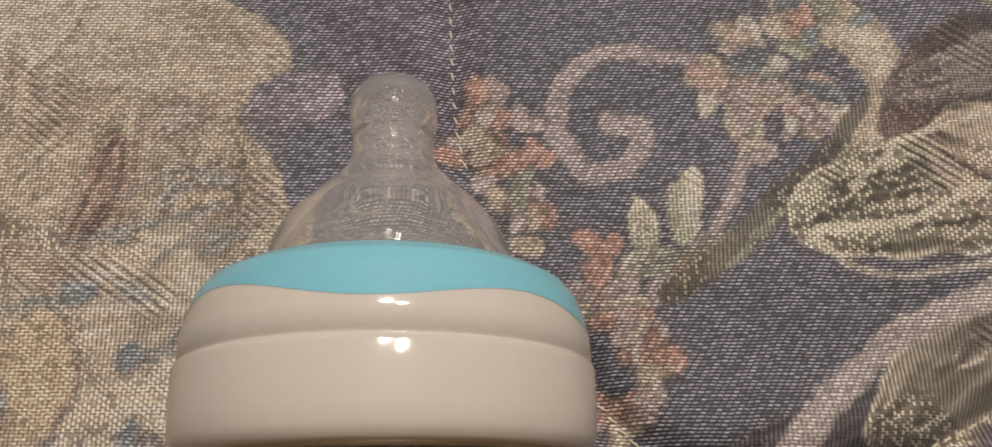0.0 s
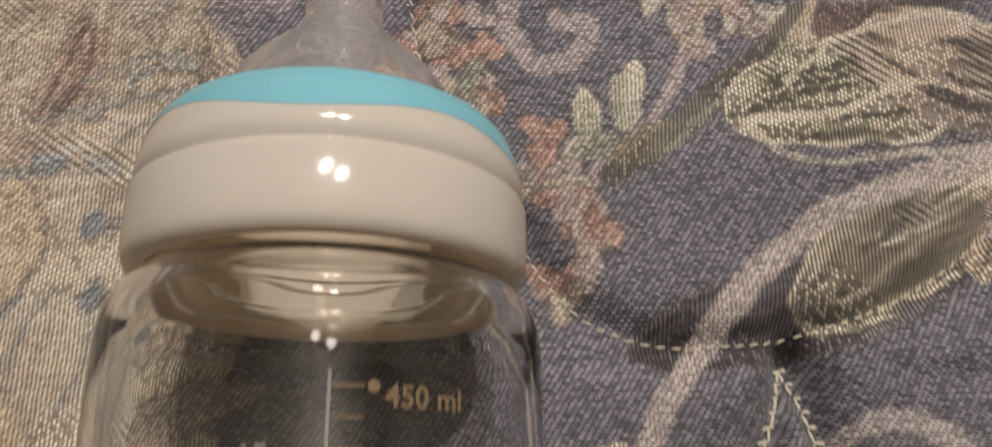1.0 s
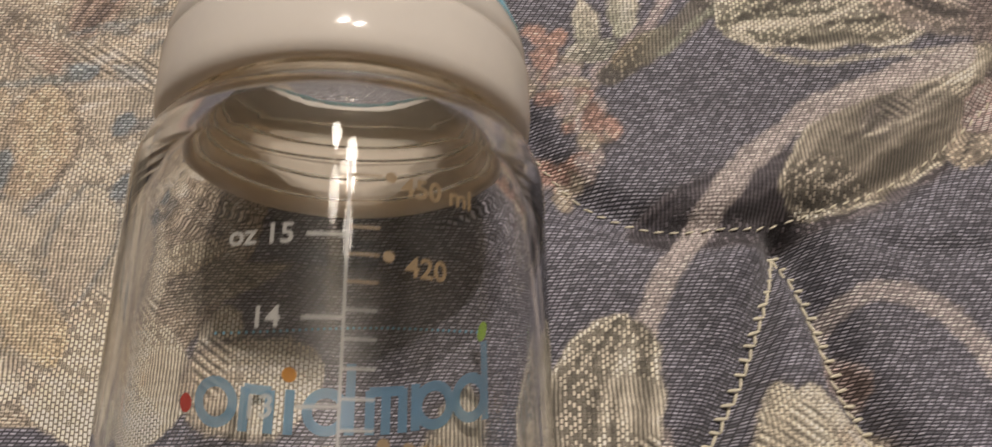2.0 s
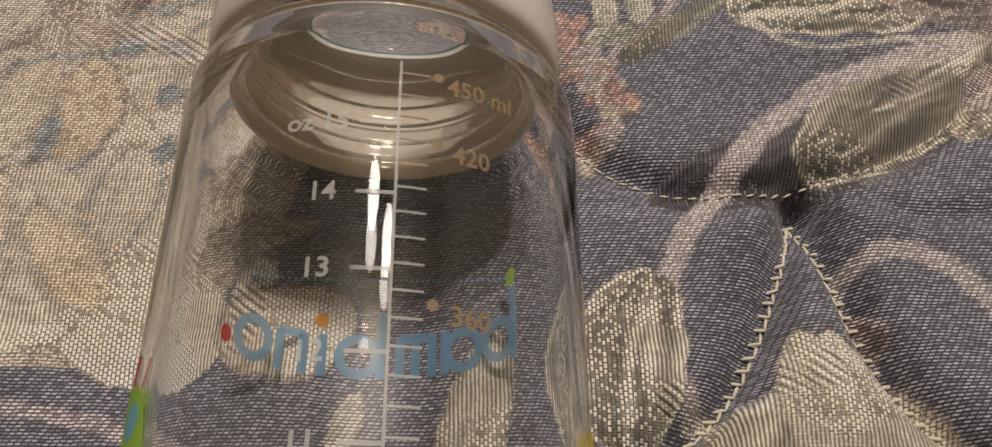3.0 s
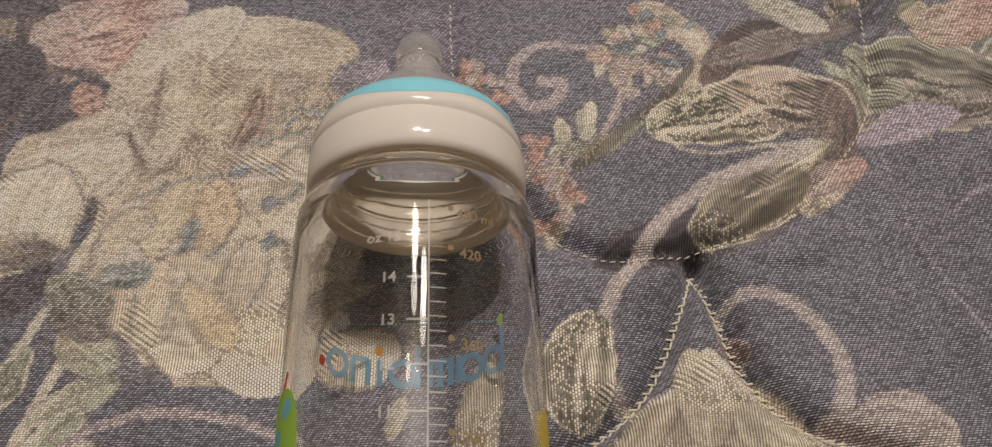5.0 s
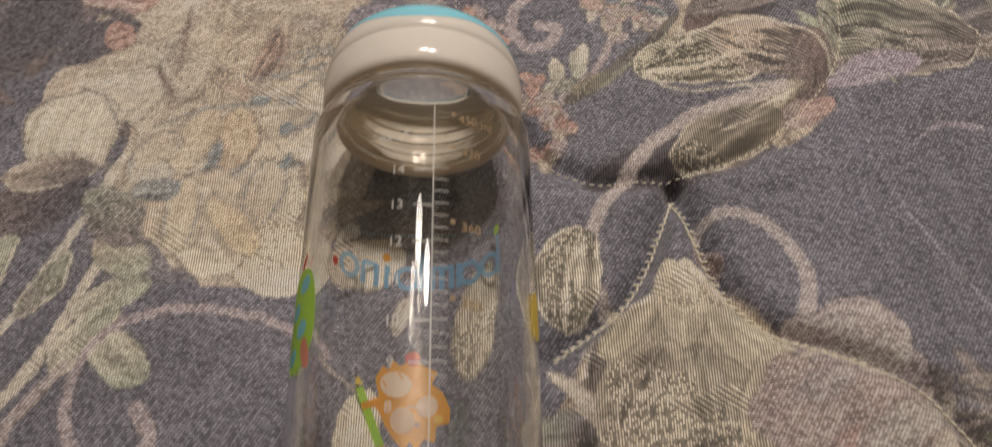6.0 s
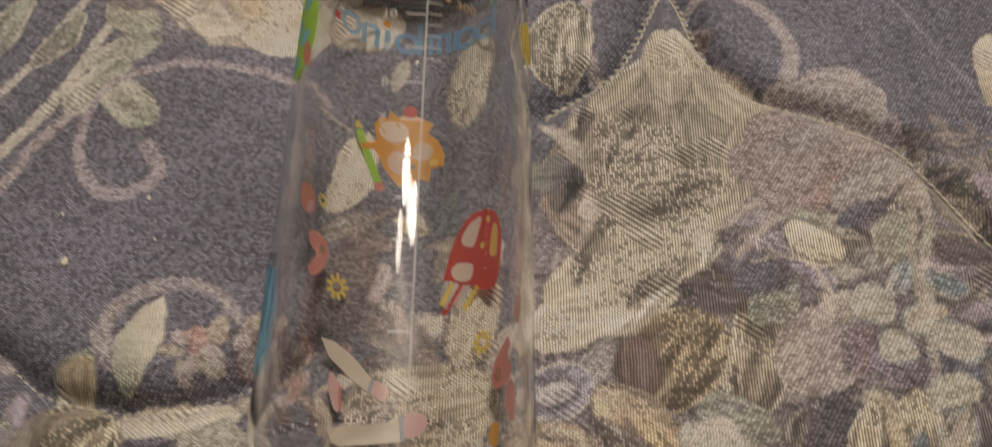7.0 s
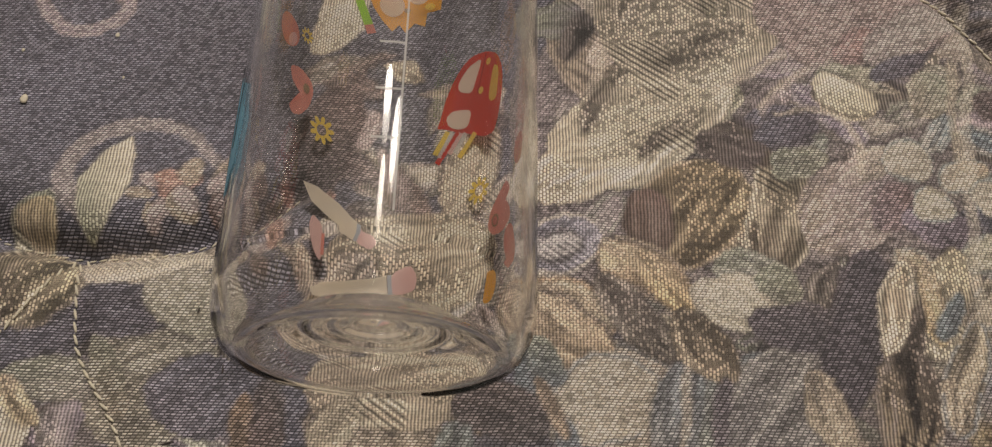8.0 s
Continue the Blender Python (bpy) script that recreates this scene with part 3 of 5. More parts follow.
band([(48, 226), (66, 239), (88, 259), (96, 268)], 5, 7, (0.18, 0.16, 0.13), 1.0)
band([(60, 232), (76, 246), (92, 261)], 1.5, 1.5, SAGE, 0.6)

# top right: cream trellis and leaves
band([(80, 290), (92, 279), (97, 266), (88, 252), (80, 242)], 14, 5, BEIGE, 0.4, CREAM)
blossoms(84, 283, 6, 14, 4, [BEIGE, BLUE, SAGE, CORAL], 51)
petal(112, 268, 22, 13, 35, DARK, None, BROWN, 0.7)
petal(124, 275, 30, 6, 15, (0.2, 0.17, 0.16), None, TAUPE, 0.6)
petal(128, 288, 16, 6, -30, CREAM, TAUPE, SAGE)
petal(104, 246, 32, 13, 15, (0.27, 0.24, 0.195), CREAM, (0.33, 0.31, 0.245), 1.0, 0.4)
petal(122, 250, 22, 14, -20, TAUPE, None, BEIGE, 0.8, 0.5)
petal(136, 240, 18, 8, 70, BROWN, None, TAUPE, 0.4)
band([(76, 237), (88, 229), (104, 230), (120, 231), (130, 228)], 1.5, 1.7, CREAM, 0.3)
band([(86, 246), (100, 258), (122, 263), (140, 254), (147, 238)], 1.5, 1.8, CREAM, 0.3)
band([(78, 238), (96, 240), (112, 246), (128, 244)], 2.5, 1.0, CREAM, 0.6)
petal(84, 199, 34, 8.5, 12, (0.16, 0.14, 0.15), None, DARK, 0.9)
petal(106, 211, 28, 11, 25, (0.29, 0.255, 0.205), CREAM, (0.21, 0.185, 0.15), 1.0, 0.35)
petal(116, 222, 20, 4.5, 32, (0.38, 0.34, 0.27), None, TAUPE, 0.8, 0.7)
petal(128, 214, 14, 5, 50, (0.36, 0.32, 0.27), None, BEIGE, 0.8, 0.6)
band([(55, 145), (51, 160), (53, 175), (63, 190), (78, 208), (96, 220), (124, 230)], 4.5, 6.0, (0.50, 0.44, 0.41), 0.25, (0.52, 0.45, 0.43))
petal(133, 220, 10, 6, 35, CORAL, None, PINK)
petal(172, 256, 30, 20, -20, TAUPE, CREAM, SAGE, 0.8, 0.5)
petal(190, 282, 20, 10, 10, CORAL, None, BEIGE)
petal(160, 238, 18, 7, 15, LILAC)
band([(147, 226), (152, 190), (170, 150), (182, 120)], 1.0, 1.2, (0.40, 0.37, 0.42))
band([(166, 205), (176, 212), (190, 210)], 1.2, 3.0, LILAC)

# oval leaf and curl beside the pointed seam
petal(44, 156, 19, 11, 80, (0.36, 0.325, 0.265), CREAM, (0.24, 0.215, 0.18), 1.0, 0.4)
band([(90, 160), (86, 166), (88, 174), (98, 178), (111, 172), (119, 156), (115, 138)], 3.2, 6.0, (0.50, 0.44, 0.42), 0.1, (0.52, 0.45, 0.44))
petal(89, 161, 5, 5, 0, BROWN, PINK)

petal(120, 60, 90, 78, 0, TAUPE, None, (0.30, 0.26, 0.26), 0.3, 0.5)
bouquet(40, 210, -10, 125, 170, 9, [(0.36, 0.31, 0.31), TAUPE, BEIGE, (0.30, 0.26, 0.24), (0.44, 0.39, 0.33), (0.14, 0.12, 0.13), SAGE], 67, 0.5)
bouquet(135, 220, -50, 60, 76, 13, [TAUPE, DARK, BEIGE, SAGE, DENIM], 62, 0.4)
bouquet(150, 222, 40, 120, 40, 11, [TAUPE, LILAC, BEIGE, PINK, DENIM], 61, 0.3)
petal(80, 146, 14, 11, 90, CREAM, None, BEIGE, 0.5, 0.3, 0.5)
petal(62, 132, 26, 10, 50, CREAM, TAUPE, BEIGE, 0.9, 0.5)
petal(98, 134, 22, 11, -50, CREAM, TAUPE, BEIGE, 0.7, 0.4)
# overlapping petals of the large flower, mauves and greys
petal(65, 100, 29.3, 28.4, -0, TAUPE, None, BEIGE, 0.9, 0.4)
petal(114, 110, 22.8, 14.8, 57, (0.37, 0.31, 0.32), LILAC, (0.46, 0.39, 0.38), 0.0, 0.5)
petal(137, 115, 12.8, 14.3, -26, (0.33, 0.28, 0.29), None, (0.44, 0.37, 0.36), 0.0, 0.4)
petal(131, 134, 15.3, 11.0, -6, (0.56, 0.48, 0.45), PINK, (0.48, 0.40, 0.39), 0.0, 0.4)
petal(96, 125, 16.3, 9.7, -66, CREAM, TAUPE, BEIGE, 0.35, 0.35)
petal(80, 103, 18.4, 14.7, 11, (0.55, 0.50, 0.40), TAUPE, CREAM, 0.8, 0.5)
petal(84, 92, 14.9, 5.0, 27, CREAM, None, BEIGE, 0.6, 0.4)
petal(71, 125, 16.8, 10.7, 43, (0.34, 0.31, 0.26), None, TAUPE, 0.9, 0.5)
petal(66, 137, 13.6, 2.8, -43, (0.56, 0.50, 0.42), None, None, 0.4, 0.2)
petal(59, 129, 10.8, 2.2, -63, (0.44, 0.44, 0.34), None, None, 0.6, 0.2)
petal(44, 117, 11.7, 2.4, -46, (0.52, 0.47, 0.40), None, None, 0.5, 0.2)
petal(40, 106, 9.7, 6.3, 23, (0.16, 0.14, 0.15), None, SAGE, 0.8, 0.4)
petal(54, 100, 10.8, 4.1, 61, PINK, None, BEIGE, 0.5, 0.3)
petal(64, 97, 6.4, 3.8, 22, LILAC, None, DENIM, 0.3, 0.3)
petal(72, 94, 4.3, 2.8, -35, DARK, None, None, 0.3, 0.2)
petal(121, 105, 6.8, 4.2, 22, (0.46, 0.31, 0.27), None, None, 0.0, 0.4)
petal(137, 109, 16.1, 4.7, 31, (0.58, 0.51, 0.45), None, (0.46, 0.38, 0.35), 0.0, 0.3)
petal(132, 99, 9.9, 3.1, 23, (0.13, 0.11, 0.13), None, None, 0.0, 0.3)
petal(147, 100, 7.8, 6.1, -12, (0.50, 0.43, 0.37), None, BEIGE, 0.1, 0.4)
petal(117, 88, 8.7, 6.5, -18, (0.54, 0.49, 0.38), None, SAGE, 0.2, 0.3)
petal(140, 85, 7.6, 4.4, 70, (0.38, 0.36, 0.29), None, BEIGE, 0.2, 0.4)
petal(102, 93, 11.3, 3.8, 16, (0.46, 0.39, 0.39), LILAC, None, 0.0, 0.4)
petal(110, 77, 12.8, 4.5, -48, LILAC, (0.55, 0.49, 0.50), (0.30, 0.25, 0.28), 0.0, 0.6)
petal(97, 75, 10.1, 4.2, 11, (0.12, 0.10, 0.12), None, DENIM, 0.1, 0.3)
petal(83, 71, 8.8, 4.9, -0, (0.13, 0.11, 0.12), None, TAUPE, 0.9, 0.3)
petal(79, 80, 9.6, 6.3, 16, (0.40, 0.38, 0.30), None, TAUPE, 0.8, 0.4)
petal(101, 66, 7.8, 4.3, 20, (0.34, 0.35, 0.30), None, SAGE, 0.1, 0.4)
petal(63, 73, 26.0, 14.9, 36, CREAM, None, (0.52, 0.47, 0.36), 0.85, 0.5)
petal(46, 59, 16.4, 9.2, 26, CREAM, None, BEIGE, 1.0, 0.5)
petal(72, 47, 17.5, 13.5, 57, (0.32, 0.26, 0.18), BEIGE, (0.22, 0.175, 0.13), 0.9, 0.4)
petal(61, 44, 9.2, 6.6, -75, (0.17, 0.13, 0.11), None, BROWN, 0.9, 0.3)
petal(93, 46, 19.5, 8.3, 78, (0.31, 0.27, 0.205), CREAM, (0.20, 0.16, 0.13), 0.9, 0.5)
petal(39, 38, 10.4, 7.9, 10, (0.42, 0.40, 0.44), CREAM, DENIM, 0.5, 0.4)
petal(38, 37, 6.2, 4.0, 10, (0.50, 0.47, 0.46), DARK, None, 0.5, 0.3)
petal(59, 31, 13.0, 6.3, -32, (0.55, 0.42, 0.28), TAUPE, BEIGE, 0.5, 0.4)
petal(40, 21, 13.2, 7.9, -5, (0.56, 0.47, 0.35), (0.46, 0.33, 0.22), BEIGE, 0.4, 0.4)
petal(85, 31, 9.4, 5.2, -5, (0.33, 0.32, 0.28), None, SAGE, 0.2, 0.4)
petal(78, 23, 8.4, 6.7, -11, (0.60, 0.55, 0.46), None, CREAM, 0.2, 0.3)
petal(70, 14, 9.4, 5.2, -37, (0.30, 0.27, 0.20), None, TAUPE, 0.6, 0.4)
petal(94, 17, 11.0, 6.3, -11, (0.11, 0.09, 0.11), None, TAUPE, 0.1, 0.3)
petal(111, 49, 15.2, 11.0, 38, (0.42, 0.35, 0.35), None, BEIGE, 0.1, 0.6)
petal(118, 60, 9.6, 4.3, 29, (0.52, 0.46, 0.37), None, PINK, 0.3, 0.5)
petal(116, 43, 11.2, 3.4, 54, (0.50, 0.43, 0.37), None, PINK, 0.1, 0.5)
petal(109, 20, 18.0, 7.5, 71, (0.09, 0.075, 0.09), None, (0.14, 0.11, 0.12), 0.1, 0.3)
petal(122, 49, 7.2, 4.8, 54, (0.22, 0.15, 0.14), None, (0.30, 0.24, 0.25), 0.0, 0.3)
petal(133, 43, 10.4, 4.8, -23, (0.14, 0.11, 0.13), None, LILAC, 0.0, 0.4)
petal(128, 62, 6.5, 6.5, -0, (0.50, 0.45, 0.36), (0.28, 0.33, 0.34), CREAM, 0.1, 0.4)
petal(132, 49, 5.4, 5.3, -0, (0.60, 0.55, 0.43), (0.24, 0.30, 0.32), None, 0.1, 0.2)
petal(142, 58, 7.5, 4.8, 28, (0.54, 0.44, 0.32), (0.24, 0.31, 0.33), CREAM, 0.1, 0.4)
petal(150, 52, 7.1, 6.3, -0, (0.54, 0.49, 0.40), (0.24, 0.31, 0.33), None, 0.3, 0.4)
petal(138, 71, 7.1, 3.3, 54, (0.28, 0.34, 0.36), None, CREAM, 0.0, 0.5)
petal(150, 69, 6.3, 4.2, -24, (0.27, 0.32, 0.34), (0.55, 0.50, 0.42), None, 0.0, 0.5)
petal(145, 37, 8.7, 5.1, 10, (0.52, 0.48, 0.37), (0.25, 0.28, 0.28), None, 0.3, 0.4)
petal(126, 31, 8.1, 4.6, -53, (0.58, 0.45, 0.30), (0.30, 0.33, 0.33), BEIGE, 0.2, 0.3)
petal(128, 20, 19.0, 6.7, 69, (0.50, 0.44, 0.33), None, CREAM, 0.9, 0.5)
petal(122, 16, 11.4, 3.0, 65, (0.18, 0.15, 0.13), None, None, 0.9, 0.3)
petal(142, 24, 10.8, 4.9, 51, (0.40, 0.36, 0.28), (0.27, 0.30, 0.32), BEIGE, 0.4, 0.5)
petal(159, 95, 9.9, 5.8, -39, (0.44, 0.38, 0.31), None, TAUPE, 0.5, 0.5)
petal(157, 79, 8.3, 5.1, -25, (0.17, 0.13, 0.12), None, None, 0.3, 0.4)
band([(154, 113), (146, 74), (140, 38), (139, 21)], 3.4, 3.0, CREAM, 0.3, None, 0.45)
petal(56, 129, 14.0, 6.5, 60, (0.15, 0.135, 0.12), None, TAUPE, 1.0, 0.5)
petal(70, 111, 11.2, 5.0, 71, (0.30, 0.26, 0.21), None, (0.17, 0.15, 0.13), 1.0, 0.5)
petal(44, 101, 9.6, 3.8, 69, (0.14, 0.125, 0.12), None, TAUPE, 1.0, 0.5)
petal(73, 91, 6.4, 4.6, 30, (0.12, 0.10, 0.12), None, LILAC, 0.8, 0.3)
petal(86, 67, 9.3, 5.9, -33, (0.16, 0.13, 0.11), None, TAUPE, 1.0, 0.4)
petal(123, 134, 14.6, 5.9, -15, (0.52, 0.44, 0.40), None, PINK, 0.0, 0.3)
petal(119, 113, 20.7, 16.3, -12, (0.37, 0.31, 0.30), None, (0.44, 0.37, 0.35), 0.0, 0.4)
petal(125, 103, 6.9, 5.9, 29, (0.42, 0.28, 0.24), None, (0.38, 0.29, 0.26), 0.0, 0.4)
petal(133, 103, 17.6, 4.3, 31, (0.52, 0.46, 0.38), (0.44, 0.36, 0.33), None, 0.1, 0.3)
petal(135, 96, 10.9, 2.6, 33, (0.10, 0.085, 0.10), None, DARK, 0.0, 0.2)
petal(115, 82, 9.5, 6.8, -35, (0.50, 0.44, 0.34), None, TAUPE, 0.9, 0.4)
petal(98, 69, 6.5, 5.0, -1, (0.11, 0.095, 0.11), None, DARK, 0.0, 0.3)
petal(100, 61, 7.9, 3.5, 19, (0.40, 0.38, 0.28), None, SAGE, 0.2, 0.3)
band([(44, 113), (50, 107), (51, 94), (47, 80)], 1.8, 2.6, (0.58, 0.51, 0.42), 0.5, None, 0.7)
band([(55, 138), (64, 129), (65, 113)], 1.8, 2.6, (0.58, 0.51, 0.42), 0.5, None, 0.7)
band([(92, 78), (101, 88), (114, 96)], 1.8, 2.6, (0.58, 0.51, 0.42), 0.5, None, 0.7)
band([(96, 76), (107, 78), (115, 72), (116, 59)], 1.8, 2.6, (0.58, 0.51, 0.42), 0.5, None, 0.7)
band([(74, 81), (88, 87), (100, 96)], 1.8, 2.6, (0.58, 0.51, 0.42), 0.5, None, 0.7)
band([(108, 117), (114, 128), (124, 129), (128, 117)], 1.8, 2.6, (0.58, 0.51, 0.42), 0.5, None, 0.7)

# the flower's outer petals: a ribbed fan under the pointed seam, smooth mauve petals beside it
petal(74, 112, 25, 30, 0, (0.42, 0.375, 0.305), None, (0.34, 0.30, 0.245), 1.0, 0.3)
petal(63, 118, 15, 6, 62, (0.25, 0.22, 0.185), None, (0.34, 0.30, 0.245), 1.0, 0.3)
petal(82, 120, 13, 5, 100, (0.29, 0.26, 0.215), None, (0.30, 0.27, 0.21), 1.0, 0.3)
petal(76, 98, 15, 5, 25, (0.28, 0.245, 0.205), None, (0.28, 0.25, 0.20), 1.0, 0.3)
petal(77, 146, 15, 8, 92, (0.56, 0.50, 0.40), None, (0.44, 0.39, 0.31), 0.8, 0.25, 0.6)
petal(60, 137, 12, 5, 42, (0.44, 0.39, 0.31), None, (0.30, 0.27, 0.21), 1.0, 0.3)
petal(97, 132, 17, 8, -52, (0.50, 0.45, 0.36), None, (0.38, 0.34, 0.27), 0.9, 0.3)
petal(98, 112, 16, 6, 78, (0.46, 0.41, 0.33), None, (0.34, 0.30, 0.24), 0.9, 0.3)
band([(52, 134), (61, 122), (64, 106), (60, 94)], 2.2, 1.6, (0.50, 0.45, 0.36), 0.8, None, 0.4)
band([(86, 136), (80, 122), (84, 106), (94, 96)], 2.0, 1.6, (0.50, 0.45, 0.36), 0.8, None, 0.35)
petal(122, 110, 28, 15, 4, (0.40, 0.31, 0.28), None, (0.46, 0.37, 0.335), 0.0, 0.3)
petal(109, 111, 12, 17, -10, (0.46, 0.37, 0.335), None, (0.38, 0.295, 0.27), 0.0, 0.3)
petal(118, 119, 11, 4, 20, (0.46, 0.40, 0.375), None, (0.38, 0.32, 0.31), 0.0, 0.25)
petal(121, 99, 8, 4.5, 32, (0.42, 0.27, 0.235), None, (0.38, 0.28, 0.26), 0.0, 0.3)
petal(137, 104, 17, 6, 30, (0.52, 0.455, 0.40), None, (0.43, 0.365, 0.34), 0.0, 0.25)
petal(131, 92, 9, 3.6, 26, (0.10, 0.085, 0.105), None, DENIM, 0.0, 0.3)
petal(130, 132, 14, 7.5, -6, (0.52, 0.45, 0.42), None, (0.46, 0.385, 0.37), 0.0, 0.3)
petal(138, 127, 8, 4.5, 20, (0.56, 0.49, 0.45), None, None, 0.0, 0.25)
band([(92, 76), (102, 88), (114, 94), (124, 106)], 1.6, 1.0, (0.50, 0.42, 0.39), 0.0, None, 0.8)
petal(115, 83, 9, 5.5, -38, (0.50, 0.45, 0.35), None, CREAM, 0.9, 0.25)
petal(98, 71, 9, 4.5, 10, (0.10, 0.085, 0.105), None, DENIM, 0.0, 0.3)
petal(58, 73, 24, 12, 20, (0.48, 0.43, 0.345), None, (0.56, 0.50, 0.40), 0.9, 0.35)
petal(50, 80, 12, 2.6, 62, (0.34, 0.30, 0.245), None, TAUPE, 1.0, 0.4)
petal(68, 70, 11, 2.4, 40, (0.35, 0.31, 0.25), None, TAUPE, 1.0, 0.4)
petal(83, 66, 9, 5.5, -12, (0.14, 0.115, 0.11), None, TAUPE, 0.9, 0.3)
petal(100, 62, 7, 4, 12, (0.37, 0.36, 0.28), None, SAGE, 0.0, 0.3)
petal(137, 83, 8, 5.5, 60, (0.34, 0.34, 0.26), None, BEIGE, 0.1, 0.3)
band([(145, 92), (143, 78), (142, 62)], 3.2, 3.0, (0.52, 0.46, 0.36), 0.5, None, 0.6)
petal(183, 146, 15, 5, 76, CREAM, None, BEIGE, 0.7, 0.2)

# foot of the view
bouquet(28, 150, -52, 4, 64, 13, [BEIGE, GOLD, TAUPE, BLUE, SAGE, (0.34, 0.36, 0.40)], 63, 0.2)
petal(52, -2, 16, 14, 15, BEIGE, BLUE, CREAM)
petal(80, -10, 22, 16, 60, (0.32, 0.35, 0.36), BLUE, SAGE)
petal(34, -2, 7, 16, 0, BLUE)
petal(30, -20, 10, 16, 10, DARK)
bouquet(-125, -36, -52, 30, 68, 13, [TAUPE, LILAC, SAGE, CREAM, (0.3, 0.28, 0.30)], 64, 0.4)
petal(-62, 28, 18, 6, 8, CREAM, None, BEIGE, 0.6)
petal(-92, 24, 14, 9, 40, CREAM, BROWN, TAUPE, 0.9)
petal(-58, 4, 12, 14, 10, SAGE, TAUPE, (0.42, 0.42, 0.34))
petal(-82, 6, 12, 8, -30, DENIM)
petal(-86, -8, 8, 10, 0, CREAM, TAUPE, None, 0.9)
bouquet(-20, 30, -55, -2, 30, 10, [TAUPE, DARK, BEIGE, (0.3, 0.28, 0.30)], 65, 0.3)
bouquet(-190, -130, -50, 100, 57, 16, [TAUPE, SAGE, DENIM, CREAM], 66, 0.3)
petal(88, -2, 17.5, 12.4, 56, (0.33, 0.31, 0.28), None, (0.22, 0.21, 0.21), 0.1, 0.4)
petal(39, 16, 13.9, 7.9, -31, (0.50, 0.40, 0.29), TAUPE, BEIGE, 0.6, 0.4)
petal(56, 19, 13.2, 5.1, -53, (0.24, 0.21, 0.18), None, TAUPE, 0.8, 0.4)
petal(64, 27, 10.6, 3.6, -54, (0.54, 0.42, 0.26), None, BEIGE, 0.8, 0.3)
petal(48, -2, 14.5, 10.6, 11, (0.60, 0.53, 0.42), (0.30, 0.33, 0.35), CREAM, 0.1, 0.3)
petal(65, -5, 14.2, 5.9, 81, (0.25, 0.27, 0.28), None, (0.36, 0.35, 0.33), 0.1, 0.5)
petal(67, -2, 12.0, 1.3, 84, (0.50, 0.45, 0.38), None, None, 0.1, 0.3)
petal(40, -10, 6.9, 2.6, -61, (0.20, 0.23, 0.25), None, None, 0.1, 0.3)
petal(72, 12, 10.7, 6.1, -54, (0.36, 0.30, 0.23), None, (0.20, 0.17, 0.14), 0.9, 0.4)
petal(82, 23, 8.7, 8.5, -38, (0.58, 0.53, 0.42), None, CREAM, 0.3, 0.2)
petal(75, -4, 9.0, 2.0, 80, (0.15, 0.13, 0.14), None, None, 0.0, 0.3)
petal(93, 16, 10.8, 5.6, -15, (0.07, 0.06, 0.07), None, (0.13, 0.11, 0.12), 0.0, 0.2)
petal(91, 28, 5.9, 4.8, -21, (0.30, 0.29, 0.22), None, SAGE, 0.1, 0.3)
petal(108, 15, 21.2, 7.0, 72, (0.05, 0.042, 0.052), None, (0.09, 0.075, 0.09), 0.0, 0.2)
petal(99, -4, 10.7, 4.6, -72, (0.44, 0.38, 0.29), None, BEIGE, 0.3, 0.5)
petal(117, -1, 13.2, 7.8, 75, (0.17, 0.14, 0.12), None, (0.36, 0.30, 0.22), 0.9, 0.9)
petal(118, 22, 12.9, 3.8, 71, (0.46, 0.39, 0.30), CREAM, (0.24, 0.20, 0.16), 0.9, 0.7)
petal(127, 23, 10.7, 2.9, -86, (0.56, 0.44, 0.27), None, BEIGE, 0.3, 0.3)
petal(132, 5, 14.7, 5.1, 69, (0.46, 0.40, 0.30), (0.27, 0.30, 0.32), BEIGE, 0.4, 0.6)
petal(131, 20, 7.0, 2.6, 62, (0.24, 0.28, 0.29), None, None, 0.1, 0.4)
petal(35, 8, 6.2, 3.9, -61, (0.18, 0.21, 0.22), None, SAGE, 0.1, 0.3)
petal(36, -3, 8.5, 2.0, -66, (0.42, 0.33, 0.24), None, None, 0.1, 0.3)
# brown-beige cloth under the base, coloured lighter for light the glass focuses there
petal(0, -16, 20, 15, 90, (0.42, 0.36, 0.28), None, (0.30, 0.25, 0.20), 0.2, 0.4)
petal(2, 4, 22, 13, 0, (0.52, 0.45, 0.35), None, (0.38, 0.32, 0.26), 0.8, 0.4)
petal(-12, -8, 8, 5, 60, (0.50, 0.44, 0.34), None, None, 0.4, 0.4)
petal(14, -14, 9, 4, 75, (0.22, 0.24, 0.23), None, SAGE, 0.2, 0.4)
petal(4, 34, 22, 14, 10, (0.50, 0.43, 0.33), None, (0.34, 0.28, 0.22), 0.9, 0.5)
petal(-14, 24, 12, 8, 50, (0.34, 0.29, 0.25), None, BEIGE, 0.8, 0.5)
petal(18, 58, 14, 8, 60, (0.55, 0.48, 0.38), TAUPE, BEIGE, 0.8, 0.4)
petal(25, -4, 11.3, 6.5, -24, (0.09, 0.075, 0.07), None, (0.16, 0.12, 0.10), 0.0, 0.3)
petal(-54, 2, 15.6, 15.4, 35, (0.35, 0.33, 0.27), None, (0.44, 0.39, 0.30), 0.0, 0.3)
petal(-42, -1, 9.8, 12.3, 68, DENIM, None, (0.24, 0.22, 0.25), 0.0, 0.3)
petal(-66, 19, 15.2, 6.9, 6, (0.13, 0.12, 0.145), None, DENIM, 0.0, 0.3)
petal(-78, 15, 8.2, 6.8, 43, (0.12, 0.11, 0.135), None, DENIM, 0.0, 0.3)
